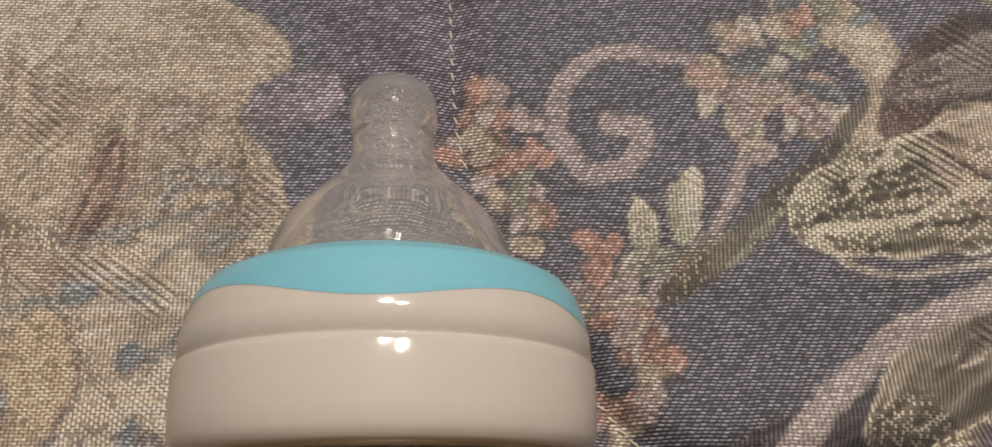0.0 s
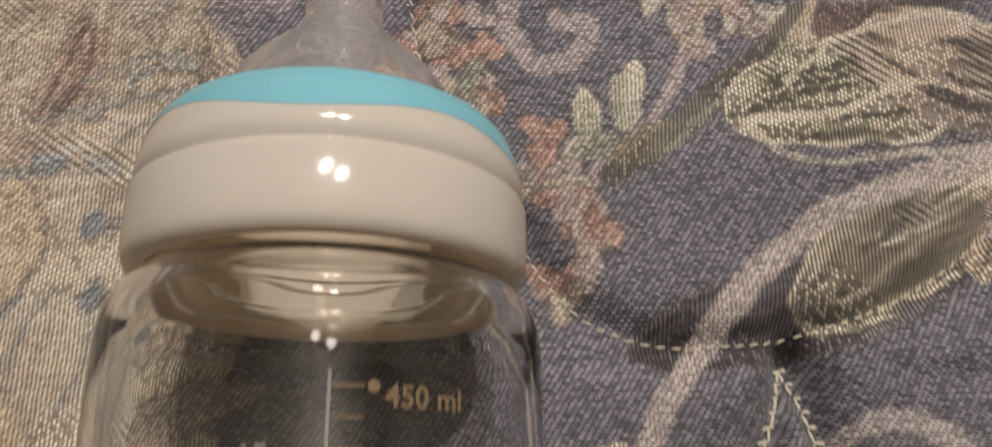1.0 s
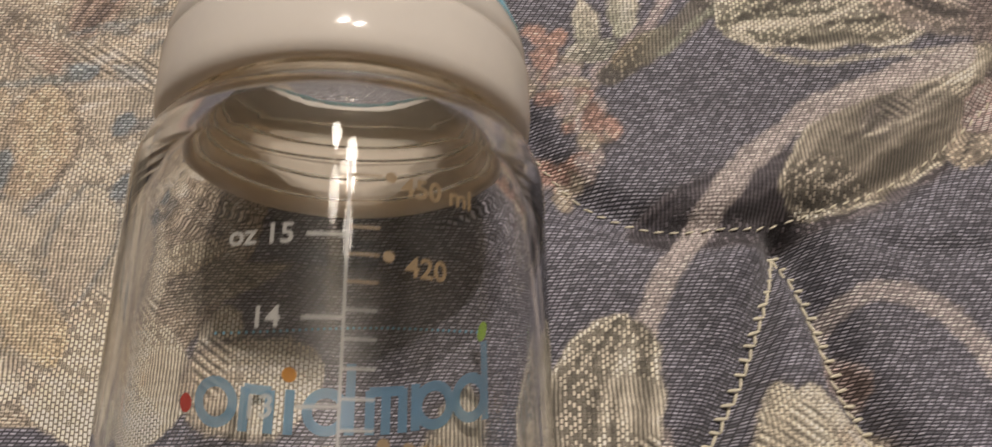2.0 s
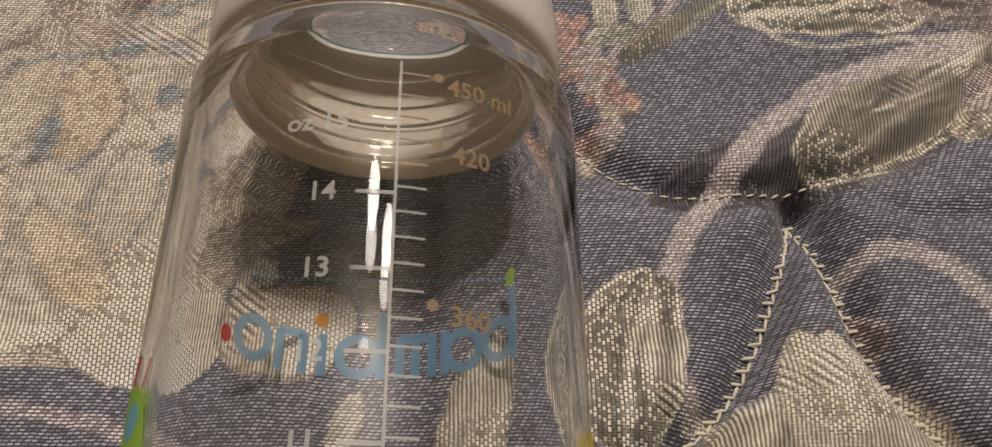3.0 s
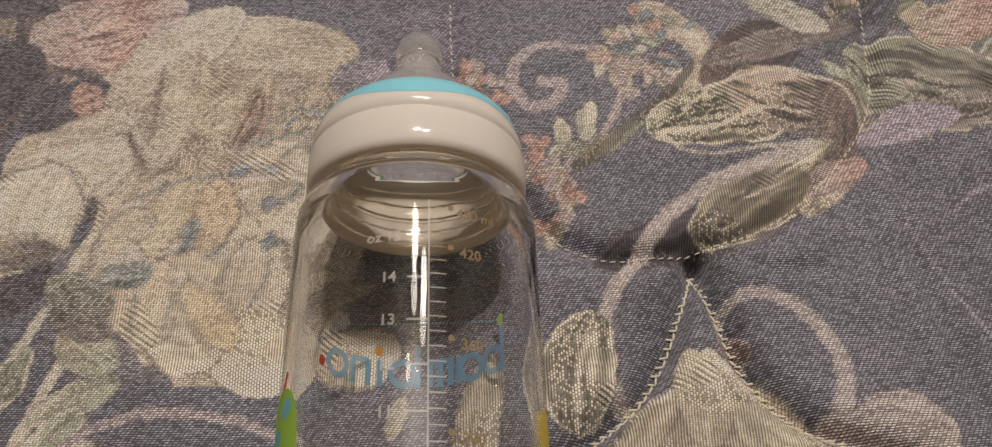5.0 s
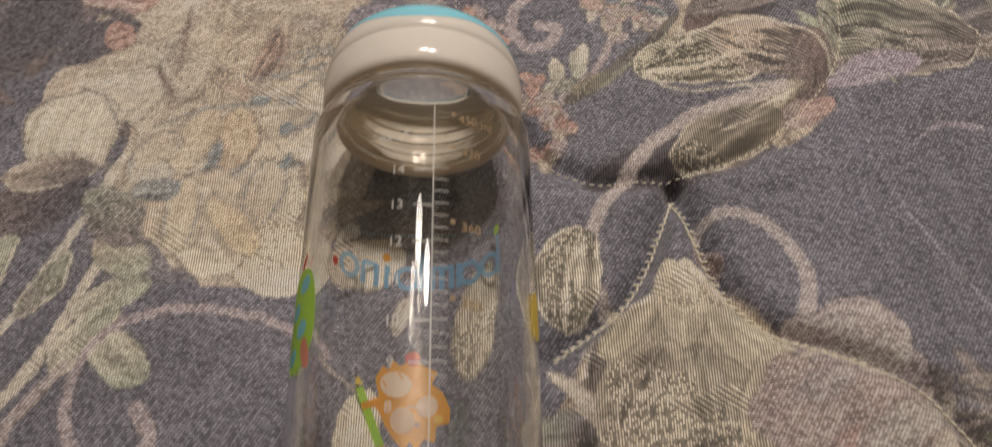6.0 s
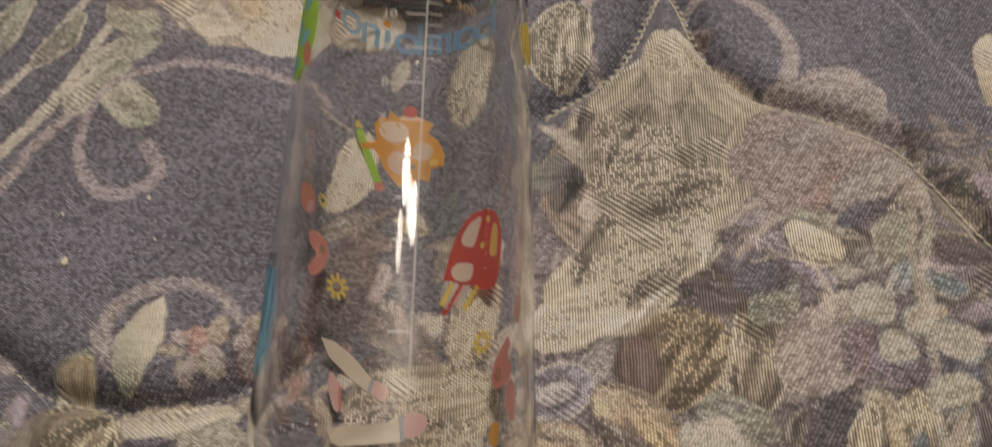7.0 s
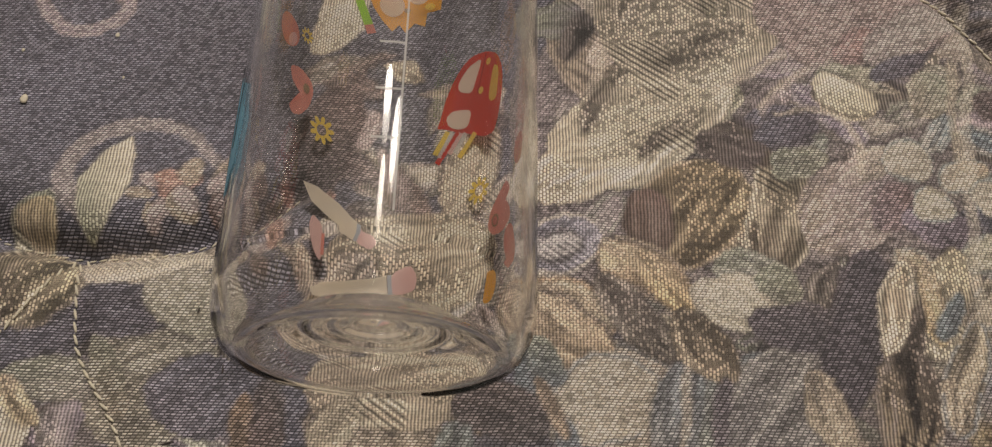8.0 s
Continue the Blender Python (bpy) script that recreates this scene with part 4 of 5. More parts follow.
petal(-49, 22, 12.3, 7.5, -46, (0.46, 0.44, 0.35), None, CREAM, 0.1, 0.2)
petal(-65, 31, 18.7, 4.8, 4, CREAM, None, BEIGE, 0.6, 0.3)
petal(-86, 25, 10.5, 11.5, 50, (0.46, 0.40, 0.29), TAUPE, (0.16, 0.13, 0.12), 0.9, 1.0)
petal(-76, 2, 13.5, 5.2, 1, (0.34, 0.31, 0.26), None, SAGE, 0.0, 0.3)
petal(-64, 3, 10.9, 3.8, -61, (0.46, 0.40, 0.31), None, SAGE, 0.0, 0.3)
petal(-83, -3, 7.9, 3.1, -47, (0.52, 0.43, 0.30), None, BEIGE, 0.7, 0.4)
petal(-32, -9, 8.6, 2.8, 93, (0.22, 0.15, 0.09), None, (0.30, 0.22, 0.15), 0.0, 0.3)
petal(-27, -6, 10.1, 3.7, 87, (0.10, 0.085, 0.08), None, BROWN, 0.0, 0.3)
petal(-89, 42, 6.3, 5.0, 85, (0.50, 0.42, 0.28), None, BEIGE, 0.8, 0.3)

tint *= (np.clip(tint, 0.02, 1) / 0.45) ** 0.13
# slubs: uneven yarns that run across the cloth
tint *= (1 + 0.22 * (grain(X / 45 + 30, Y / 0.9 + 90, 77) - 0.5) + 0.14 * (grain(X / 14 + 30, Y / 1.4 + 90, 78) - 0.5))[..., None]
tint *= (1 + 0.10 * lumps(5, 8) + 0.10 * lumps(24, 9))[..., None]

# quilting seams, each a smooth line of a few points
SEAMS = dict(
    leaf=[(30, 215), (36, 205), (46, 196), (64, 192), (90, 196), (114, 207), (137, 228), (150, 249), (155, 275), (158, 300)],
    point_left=[(82, 189), (75, 172), (68, 157), (58, 144), (38, 129)],
    point_right=[(82, 189), (86, 171), (91, 155), (104, 138), (128, 128), (146, 118), (156, 104), (168, 84), (186, 62)],
    foot=[(-112, 48), (-100, 39), (-84, 35), (-64, 35), (-50, 38), (-43, 42), (-28, 52)],
    foot_down=[(-77, 34), (-75, 22), (-72, 8), (-60, -10), (-52, -30)],
    foot_side=[(-78, 32), (-90, 14), (-104, -4)],
    crown=[(8, 300), (8, 282), (9, 262), (11, 252)],
    rose=[(-89, 181), (-82, 167), (-66, 163), (-56, 155), (-40, 155), (-28, 160)],
)
Z = 0.9 * lumps(45, 14) + 0.35 * lumps(16, 15) + 0.10 * lumps(5, 16)
Z -= 0.2
for name, pts in SEAMS.items():
    line = curve(pts)
    sl = window(line[:, 0].min() - 30, line[:, 0].max() + 30, line[:, 1].min() - 30, line[:, 1].max() + 30)
    d = np.sqrt(np.min([(X[sl] - px) ** 2 + (Y[sl] - py) ** 2 for px, py in line], axis=0))
    deep = {"rose": 0.6, "foot_side": 1.0, "foot_down": 1.2, "crown": 1.6, "leaf": 4.4, "foot": 5.0}.get(name, 5.0)
    Z[sl] += -deep * np.exp(-(d / 3.8) ** 2) + 0.22 * deep * np.exp(-((d - 12) / 7) ** 2)
# the blue ground rolls down into the seam at the foot
foot = curve(SEAMS["foot"])
rise = Y - np.interp(X, foot[:, 0], foot[:, 1])
Z -= 3.2 * np.clip((-26 - X) / 8, 0, 1) * np.where(rise > 0, np.exp(-(rise / 8) ** 2), np.exp(-(rise / 2.5) ** 2)) * np.clip((X + 125) / 10, 0, 1)
# the pointed seam: the cloth swells between its legs and drops outside them
legs = [curve(SEAMS[k]) for k in ("point_left", "point_right")]
left = np.interp(Y, legs[0][::-1, 1], legs[0][::-1, 0])
right = np.interp(Y, legs[1][::-1, 1], legs[1][::-1, 0])
near = np.clip((Y - 118) / 25, 0, 1) * np.clip((196 - Y) / 8, 0, 1)
outside = np.maximum(left - X, X - right)
Z += near * np.where(outside > 0, -3.0 * np.exp(-(outside / 9) ** 2), 1.8 * np.clip(-outside / 4, 0, 1) - 3.0 * np.clip(1 + outside / 3, 0, 1))
# shallow folds pulled in the blue ground beside the flower
for pts, deep in (([(141, 212), (140, 192), (140, 170), (143, 148)], 0.9), ([(148, 200), (150, 178), (154, 152), (158, 126)], 1.1), ([(166, 190), (168, 168), (172, 146)], 0.7), ([(62, 186), (70, 190), (78, 196)], 0.7), ([(94, 190), (104, 186), (118, 186)], 0.8)):
    line = curve(pts)
    sl = window(line[:, 0].min() - 14, line[:, 0].max() + 14, line[:, 1].min() - 14, line[:, 1].max() + 14)
    d = np.sqrt(np.min([(X[sl] - px) ** 2 + (Y[sl] - py) ** 2 for px, py in line], axis=0))
    Z[sl] += deep * (0.55 * np.exp(-((d - 5) / 3) ** 2) - np.exp(-(d / 2.2) ** 2))
# the bottle's weight presses a trough into the soft cloth
girth = np.interp(BY, [-8, -4, 3, 190, 200, 203, 214, 224, 229, 230], [22, 28, 34.3, 34.3, 28, 32.3, 32.3, 30, 20, 0], left=0, right=0)
off = BX - 1.2 + 0.0058 * BY
belly = np.where(np.abs(off) < girth, AXIS * 1000 - np.sqrt(np.clip(girth ** 2 - off ** 2, 0, None)), 99)
Z -= 1.0 * np.exp(-(BX / 30) ** 2) * np.clip((BY + 30) / 30, 0, 1) * np.clip((250 - BY) / 30, 0, 1)
Z = np.minimum(Z, belly - 0.25)
edge = np.maximum(np.maximum(gx[0] + 12 - X, X - gx[-1] + 12), np.maximum(gy[0] + 12 - Y, Y - gy[-1] + 12))
Z = np.where(edge > 0, -215, Z)


def mattress():
    nx, ny = X.shape
    co = np.stack([BX, BY, Z], -1).reshape(-1, 3) / 1000
    i, j = np.meshgrid(np.arange(nx - 1), np.arange(ny - 1), indexing="ij")
    a = (i * ny + j).ravel()
    loops = np.stack([a, a + ny, a + ny + 1, a + 1], 1).ravel()
    me = bpy.data.meshes.new("mattress")
    me.vertices.add(nx * ny)
    me.vertices.foreach_set("co", co.ravel())
    me.loops.add(len(loops))
    me.loops.foreach_set("vertex_index", loops)
    me.polygons.add(len(a))
    me.polygons.foreach_set("loop_start", np.arange(len(a)) * 4)
    me.polygons.foreach_set("loop_total", np.full(len(a), 4))
    me.polygons.foreach_set("use_smooth", np.ones(len(a), bool))
    me.update()
    col = me.attributes.new("pattern", "FLOAT_COLOR", "POINT")
    col.data.foreach_set("color", np.concatenate([np.clip(tint, 0.02, 0.85), np.ones(X.shape + (1,))], -1).ravel())
    me.attributes.new("rib", "FLOAT", "POINT").data.foreach_set("value", np.clip(rib, 0, 1).ravel())
    me.materials.append(CLOTH)
    return tagged(new("mattress", me), "quilted mattress covered in blue-grey brocade with cream flowers and curls", "mattress")


bed = mattress()


def height(x, y):
    return Z[min(np.searchsorted(gx, x), len(gx) - 1), min(np.searchsorted(gy, y), len(gy) - 1)]


# ---- baby bottle, lying on its side along y ----
bottle = tagged(new("baby_bottle"), "clear baby bottle with cream collar, teal band and silicone teat", "baby bottle")
bottle.matrix_basis = pose(0.0012, 0, 0, 0, 0, 0.33)


def lathe(profile, n=96, closed=False, wobble=None):
    """Turns a profile of (radius, y) round the bottle's axis."""
    bm = bmesh.new()
    rings = []
    for r, y in profile:
        if r < 1e-6:
            rings.append([bm.verts.new((0, y, AXIS))])
        else:
            rings.append([bm.verts.new((r * math.sin(2 * math.pi * k / n), y, AXIS + r * math.cos(2 * math.pi * k / n))) for k in range(n)])
    pairs = list(zip(rings, rings[1:]))
    if closed:
        pairs.append((rings[-1], rings[0]))
    for a, b in pairs:
        for k in range(n):
            q = [a[k % len(a)], a[(k + 1) % len(a)], b[(k + 1) % len(b)], b[k % len(b)]]
            q = list(dict.fromkeys(q))
            if len(q) > 2:
                bm.faces.new(q)
    bmesh.ops.recalc_face_normals(bm, faces=bm.faces)
    return bm


def smooth_profile(points, step=0.0006):
    p = np.array(points) * 1000
    return [(max(0, a) / 1000, b / 1000) for a, b in curve(p, step * 1000)]


outer = smooth_profile([(0, 0.0010), (0.010, 0.0005), (0.019, -0.0012), (0.0240, -0.0042), (0.0272, -0.0064), (0.0300, -0.0054), (0.0322, -0.0026), (0.0336, 0.0018), (R, 0.0085)], 0.0010)
outer += [(R, 0.05), (R, 0.10), (R, 0.14), (R, 0.184)]
outer += smooth_profile([(R, 0.1880), (0.0338, 0.1925), (0.0321, 0.1968), (0.0298, 0.1990), (0.0286, 0.2012)], 0.0008)
for k in range(4):
    y = 0.2030 + k * 0.0046
    outer += [(0.0283, y), (0.0291, y + 0.0008), (0.0294, y + 0.0016), (0.0291, y + 0.0024), (0.0283, y + 0.0033)]
outer += [(0.0282, 0.2222), (0.0280, 0.2232), (0.0274, 0.2236)]
inner = [(0.0264, 0.2236), (0.0260, 0.2228), (0.0262, 0.212), (0.0263, 0.204)]
inner += smooth_profile([(0.0264, 0.2010), (0.0280, 0.1975), (0.0304, 0.1934), (0.0318, 0.188)], 0.0010)
inner += [(0.0322, 0.182), (0.0322, 0.12), (0.0322, 0.06), (0.0322, 0.016)]
inner += smooth_profile([(0.0321, 0.0110), (0.0317, 0.0040), (0.0306, -0.0012), (0.0290, -0.0038), (0.0271, -0.0047), (0.0250, -0.0030), (0.0195, 0.0009), (0.0160, 0.0030), (0.0135, 0.0019), (0.0105, 0.0033), (0.0080, 0.0024), (0.0050, 0.0036), (0.0, 0.0028)], 0.0010)
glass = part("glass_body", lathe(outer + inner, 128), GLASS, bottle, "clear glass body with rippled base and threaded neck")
glass.visible_shadow = False

# collar: a hollow cream shell with a groove; its upper part is teal with a wavy edge
PROFILE = np.array([(0.0297, 0.2002), (0.0312, 0.2006), (0.0320, 0.2024), (0.0322, 0.2050), (0.0322, 0.2122), (0.0320, 0.2129), (0.0314, 0.2131), (0.0313, 0.2134), (0.0317, 0.2137), (0.0316, 0.2170), (0.0309, 0.2200),
                    (0.0299, 0.2230), (0.0284, 0.2252), (0.0262, 0.2266), (0.0236, 0.2276), (0.0212, 0.2283), (0.0192, 0.2285)])
RUN = np.concatenate([[0], np.cumsum(np.linalg.norm(np.diff(PROFILE, axis=0), axis=1))])


def shell(n, start, stop, rows, lift=0.0):
    """A stretch of the collar's outside, from start(angle) to stop(angle) along its profile."""
    bm = bmesh.new()
    grid = []
    for k in range(n):
        a = 2 * math.pi * k / n
        col = []
        for i in range(rows + 1):
            s = start(a) + (stop(a) - start(a)) * i / rows
            r, y = np.interp(s, RUN, PROFILE[:, 0]) + lift, np.interp(s, RUN, PROFILE[:, 1])
            col.append(bm.verts.new((r * math.sin(a), y, AXIS + r * math.cos(a))))
        grid.append(col)
    for k in range(n):
        for i in range(rows):
            bm.faces.new((grid[k][i], grid[(k + 1) % n][i], grid[(k + 1) % n][i + 1], grid[k][i + 1]))
    bmesh.ops.recalc_face_normals(bm, faces=bm.faces)
    return bm


def wavy(a):
    """Where the teal ends along the collar's profile: one long swell and shorter ones."""
    return 0.0212 - 0.0016 * math.cos(4 * a + 0.15) - 0.0008 * math.sin(2 * a - 0.25)


skirt = [(0.0290, 0.2050), (0.0291, 0.2016), (0.0293, 0.2004)] + [tuple(p) for p in PROFILE[:-2]] + [(0.0204, 0.2280), (0.0196, 0.2276), (0.0196, 0.2262)]
collar = part("collar", lathe(skirt, 128), CREAM_PLASTIC, bottle, "glossy cream plastic screw collar")
part("wave_band", shell(160, wavy, lambda a: RUN[-1], 40, 0.00008), TEAL_PLASTIC, collar, "teal band with a wavy edge")

teat_out = smooth_profile([(0.0200, 0.2280), (0.0196, 0.2318), (0.0178, 0.2360), (0.0145, 0.2402), (0.0106, 0.2440), (0.0080, 0.2468), (0.0070, 0.2494), (0.0070, 0.2528), (0.0075, 0.2566), (0.0070, 0.2606), (0.0047, 0.2632), (0.0, 0.2641)], 0.0008)
teat_in = smooth_profile([(0.0, 0.2628), (0.0034, 0.2621), (0.0057, 0.2598), (0.0062, 0.2564), (0.0053, 0.2546), (0.0059, 0.2524), (0.0052, 0.2500), (0.0066, 0.2464), (0.0092, 0.2430), (0.0130, 0.2394), (0.0164, 0.2350), (0.0183, 0.2308), (0.0186, 0.2262)], 0.0009)
flange = [(0.0240, 0.2244), (0.0272, 0.2240), (0.0272, 0.2256), (0.0240, 0.2262), (0.0204, 0.2266)]
teat = part("teat", lathe(teat_out[::-1] + flange[::-1] + teat_in[::-1], 128), SILICONE, bottle, "clear silicone teat with a rounded tip")
teat.visible_shadow = False


def air_valve():
    """A raised ring on the teat's shoulder."""
    bm = bmesh.new()
    rows = []
    for i in range(28):
        a = 2 * math.pi * i / 28
        rows.append([bm.verts.new(((2.6 + 0.28 * math.cos(b)) * math.cos(a) / 1000, (2.6 + 0.28 * math.cos(b)) * math.sin(a) / 1000, 0.00028 * math.sin(b))) for b in (k * math.pi / 3 for k in range(6))])
    for i in range(28):
        for k in range(6):
            bm.faces.new((rows[i][k], rows[(i + 1) % 28][k], rows[(i + 1) % 28][(k + 1) % 6], rows[i][(k + 1) % 6]))
    bmesh.ops.recalc_face_normals(bm, faces=bm.faces)
    bmesh.ops.transform(bm, verts=bm.verts, matrix=pose(-0.0016, 0.2352, AXIS + 0.0169, -31))
    ring = part("valve_ring", bm, SILICONE, teat, "raised round air valve ring")
    ring.visible_shadow = False


air_valve()


# ---- prints on the glass ----
def on_glass(u, v, lift=0.0002):
    """u: millimetres round the glass from its topmost line, v: millimetres along it."""
    a, r = u / 1000 / R, R + lift
    return (r * math.sin(a), v / 1000, AXIS + r * math.cos(a))


def decal(name, outline, mat, label="", lift=0.0002, parent=None, rings=4):
    """A printed patch from an outline round its centre, bent on the glass."""
    bm = bmesh.new()
    c = np.mean(outline, axis=0)
    prev = [bm.verts.new(on_glass(c[0], c[1], lift))]
    for k in range(1, rings + 1):
        ring = [bm.verts.new(on_glass(*(c + (np.array(p) - c) * k / rings), lift)) for p in outline]
        n = len(ring)
        for i in range(n):
            if k == 1:
                bm.faces.new((prev[0], ring[i], ring[(i + 1) % n]))
            else:
                bm.faces.new((prev[i], ring[i], ring[(i + 1) % n], prev[(i + 1) % n]))
        prev = ring
    bmesh.ops.recalc_face_normals(bm, faces=bm.faces)
    return part(name, bm, mat, parent or bottle, label)


def ring_print(name, cu, cv, ro, ri, mat, parent=None, squash=1.0):
    bm = bmesh.new()
    n = 28
    a = [[bm.verts.new(on_glass(cu + r * math.cos(2 * math.pi * k / n), cv + squash * r * math.sin(2 * math.pi * k / n))) for k in range(n)] for r in (ri, ro)]
    for k in range(n):
        bm.faces.new((a[0][k], a[1][k], a[1][(k + 1) % n], a[0][(k + 1) % n]))
    return part(name, bm, mat, parent or bottle)


def oval(cu, cv, ru, rv, rot=0.0, n=24, bumps=0, deep=0.0, power=2.0):
    out = []
    c, s = math.cos(radians(rot)), math.sin(radians(rot))
    for k in range(n):
        a = 2 * math.pi * k / n
        g = 1 + deep * math.cos(bumps * a) if bumps else 1
        x = math.copysign(abs(math.cos(a)) ** (2 / power), math.cos(a)) * ru * g
        y = math.copysign(abs(math.sin(a)) ** (2 / power), math.sin(a)) * rv * g
        out.append((cu + x * c - y * s, cv + x * s + y * c))
    return out


def stroke(name, u0, v0, u1, v1, w, mat, parent=None, lift=0.0002):
    d = Vector((u1 - u0, v1 - v0))
    s = Vector((-d.y, d.x)).normalized() * w / 2
    bm = bmesh.new()
    steps = max(2, int(d.length / 2))
    rows = []
    for k in range(steps + 1):
        p = Vector((u0, v0)) + d * k / steps
        rows.append([bm.verts.new(on_glass(p.x + q * s.x, p.y + q * s.y, lift)) for q in (-1, 1)])
    for a, b in zip(rows, rows[1:]):
        bm.faces.new((a[0], b[0], b[1], a[1]))
    return part(name, bm, mat, parent or bottle)


def lettering(name, text, u, v, size, mat, parent=None):
    """Built-in font, bent on the glass; reads with the teat upwards."""
    cu = bpy.data.curves.new(name, "FONT")
    cu.body, cu.size, cu.align_x, cu.align_y, cu.resolution_u = text, size / 1000, "CENTER", "CENTER", 3
    cu.offset = size / 1000 * 0.02
    tmp = bpy.data.objects.new("tmp", cu)
    scene.collection.objects.link(tmp)
    me = bpy.data.meshes.new_from_object(tmp.evaluated_get(bpy.context.evaluated_depsgraph_get()))
    bpy.data.objects.remove(tmp)
    for p in me.vertices:
        p.co = on_glass(u + p.co.x * 1000, v + p.co.y * 1000)
    me.materials.clear()
    me.materials.append(mat)
    ob = new(name, me)
    ob.parent = parent or bottle
    return ob


# measuring scale on the upper side
stroke("scale_line", 6.0, 12, 6.0, 181.5, 0.42, INK["white"])
for k in range(14):
    v = 170.9 - k * 11.05
    stroke("ounce_mark", 0.8, v, 6.0, v, 0.55, INK["white"])
    if 7 <= 15 - k:
        lettering("ounce_number", "oz 15" if k == 0 else str(15 - k), -3.6 if k else -5.0, v, 3.9, INK["white"])
for k in range(22):
    v = 179.5 - k * 3.72
    stroke("millilitre_mark", 6.0, v, 10.2, v, 0.35, INK["brown"] if v > 163 else INK["white"])
for v, text in ((179.5, "450 ml"), (168.3, "420"), (144.4, "360"), (122.2, "300")):
    decal("scale_dot", oval(11.4, v, 0.8, 0.8, 0, 16), INK["brown"])
    lettering("millilitre_number", text, 16.6 if text != "450 ml" else 18.2, v - 1.2, 3.9, INK["brown"])

# wordmark and pictures on the lower side; u of the underside is half the way round
HALF = math.pi * R * 1000


def low(x):
    """Print position of a place that shows x millimetres right of the axis on the underside."""
    return HALF - R * 1000 * math.asin(max(-0.999, min(0.999, (x - 0.7) / (R * 1000))))


def under(points):
    """An outline in millimetres across and along the underside, as print positions."""
    return [(low(x), v) for x, v in points]


def rounded(points):
    """A closed outline with its corners rounded."""
    p = np.array(points, float)
    for _ in range(2):
        q = np.roll(p, -1, axis=0)
        p = np.stack([0.8 * p + 0.2 * q, 0.2 * p + 0.8 * q], 1).reshape(-1, 2)
    return [tuple(k) for k in p]


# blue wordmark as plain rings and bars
for x, v in ((-25.0, 161.2), (-6.0, 161.0), (15.6, 161.6), (22.9, 162.0)):
    ring_print("wordmark_ring", low(x), v, 4.7, 2.7, INK["blue"])
for x, v0, v1 in ((-20.6, 156.4, 164.6), (-16.4, 156.4, 164.6), (-12.9, 156.4, 165.0), (-1.4, 156.6, 170.6), (2.6, 156.6, 165.2), (5.8, 156.6, 165.2), (9.2, 156.8, 165.4), (11.8, 157.0, 166.0), (25.8, 157.4, 172.0)):
    stroke("wordmark_bar", low(x), v0, low(x), v1, 1.9, INK["blue"])
for x0, x1, v in ((-20.8, -16.2, 164.4), (2.4, 9.4, 164.9)):
    stroke("wordmark_bar", low(x0), v, low(x1), v, 1.9, INK["blue"])
decal("print_dot", oval(low(-28.9), 160, 1.4, 1.7), INK["red"])
decal("print_dot", oval(low(-13.3), 167.9, 1.5, 1.5), INK["orange"])
decal("print_leaf", oval(low(25.5), 174.0, 1.3, 1.9, 20), INK["green"])
# dotted arc over the wordmark
bm = bmesh.new()
for k in range(44):
    x = -26 + 50.5 * k / 43
    u, v = low(x), 177.9 - 4.2 * (x / 26) ** 2
    bm.faces.new([bm.verts.new(on_glass(u + 0.34 * math.cos(a), v + 0.34 * math.sin(a))) for a in (j * math.pi / 4 for j in range(8))])
part("dotted_arc", bm, INK["sky"], bottle, "pale blue dotted arc print")


def flower_print(x, v, r):
    """A daisy: loose petals round an open middle."""
    u = low(x)
    f = ring_print("flower_print", u, v, r * 0.58, r * 0.40, INK["yellow"])
    tagged(f, "small yellow daisy print with an open middle")
    for k in range(9):
        a = 2 * math.pi * k / 9 + 0.2
        decal("petal", oval(u + r * 0.72 * math.cos(a), v + r * 0.72 * math.sin(a), r * 0.30, r * 0.17, math.degrees(a), 12), INK["yellow"], "", 0.0001, f, 1)


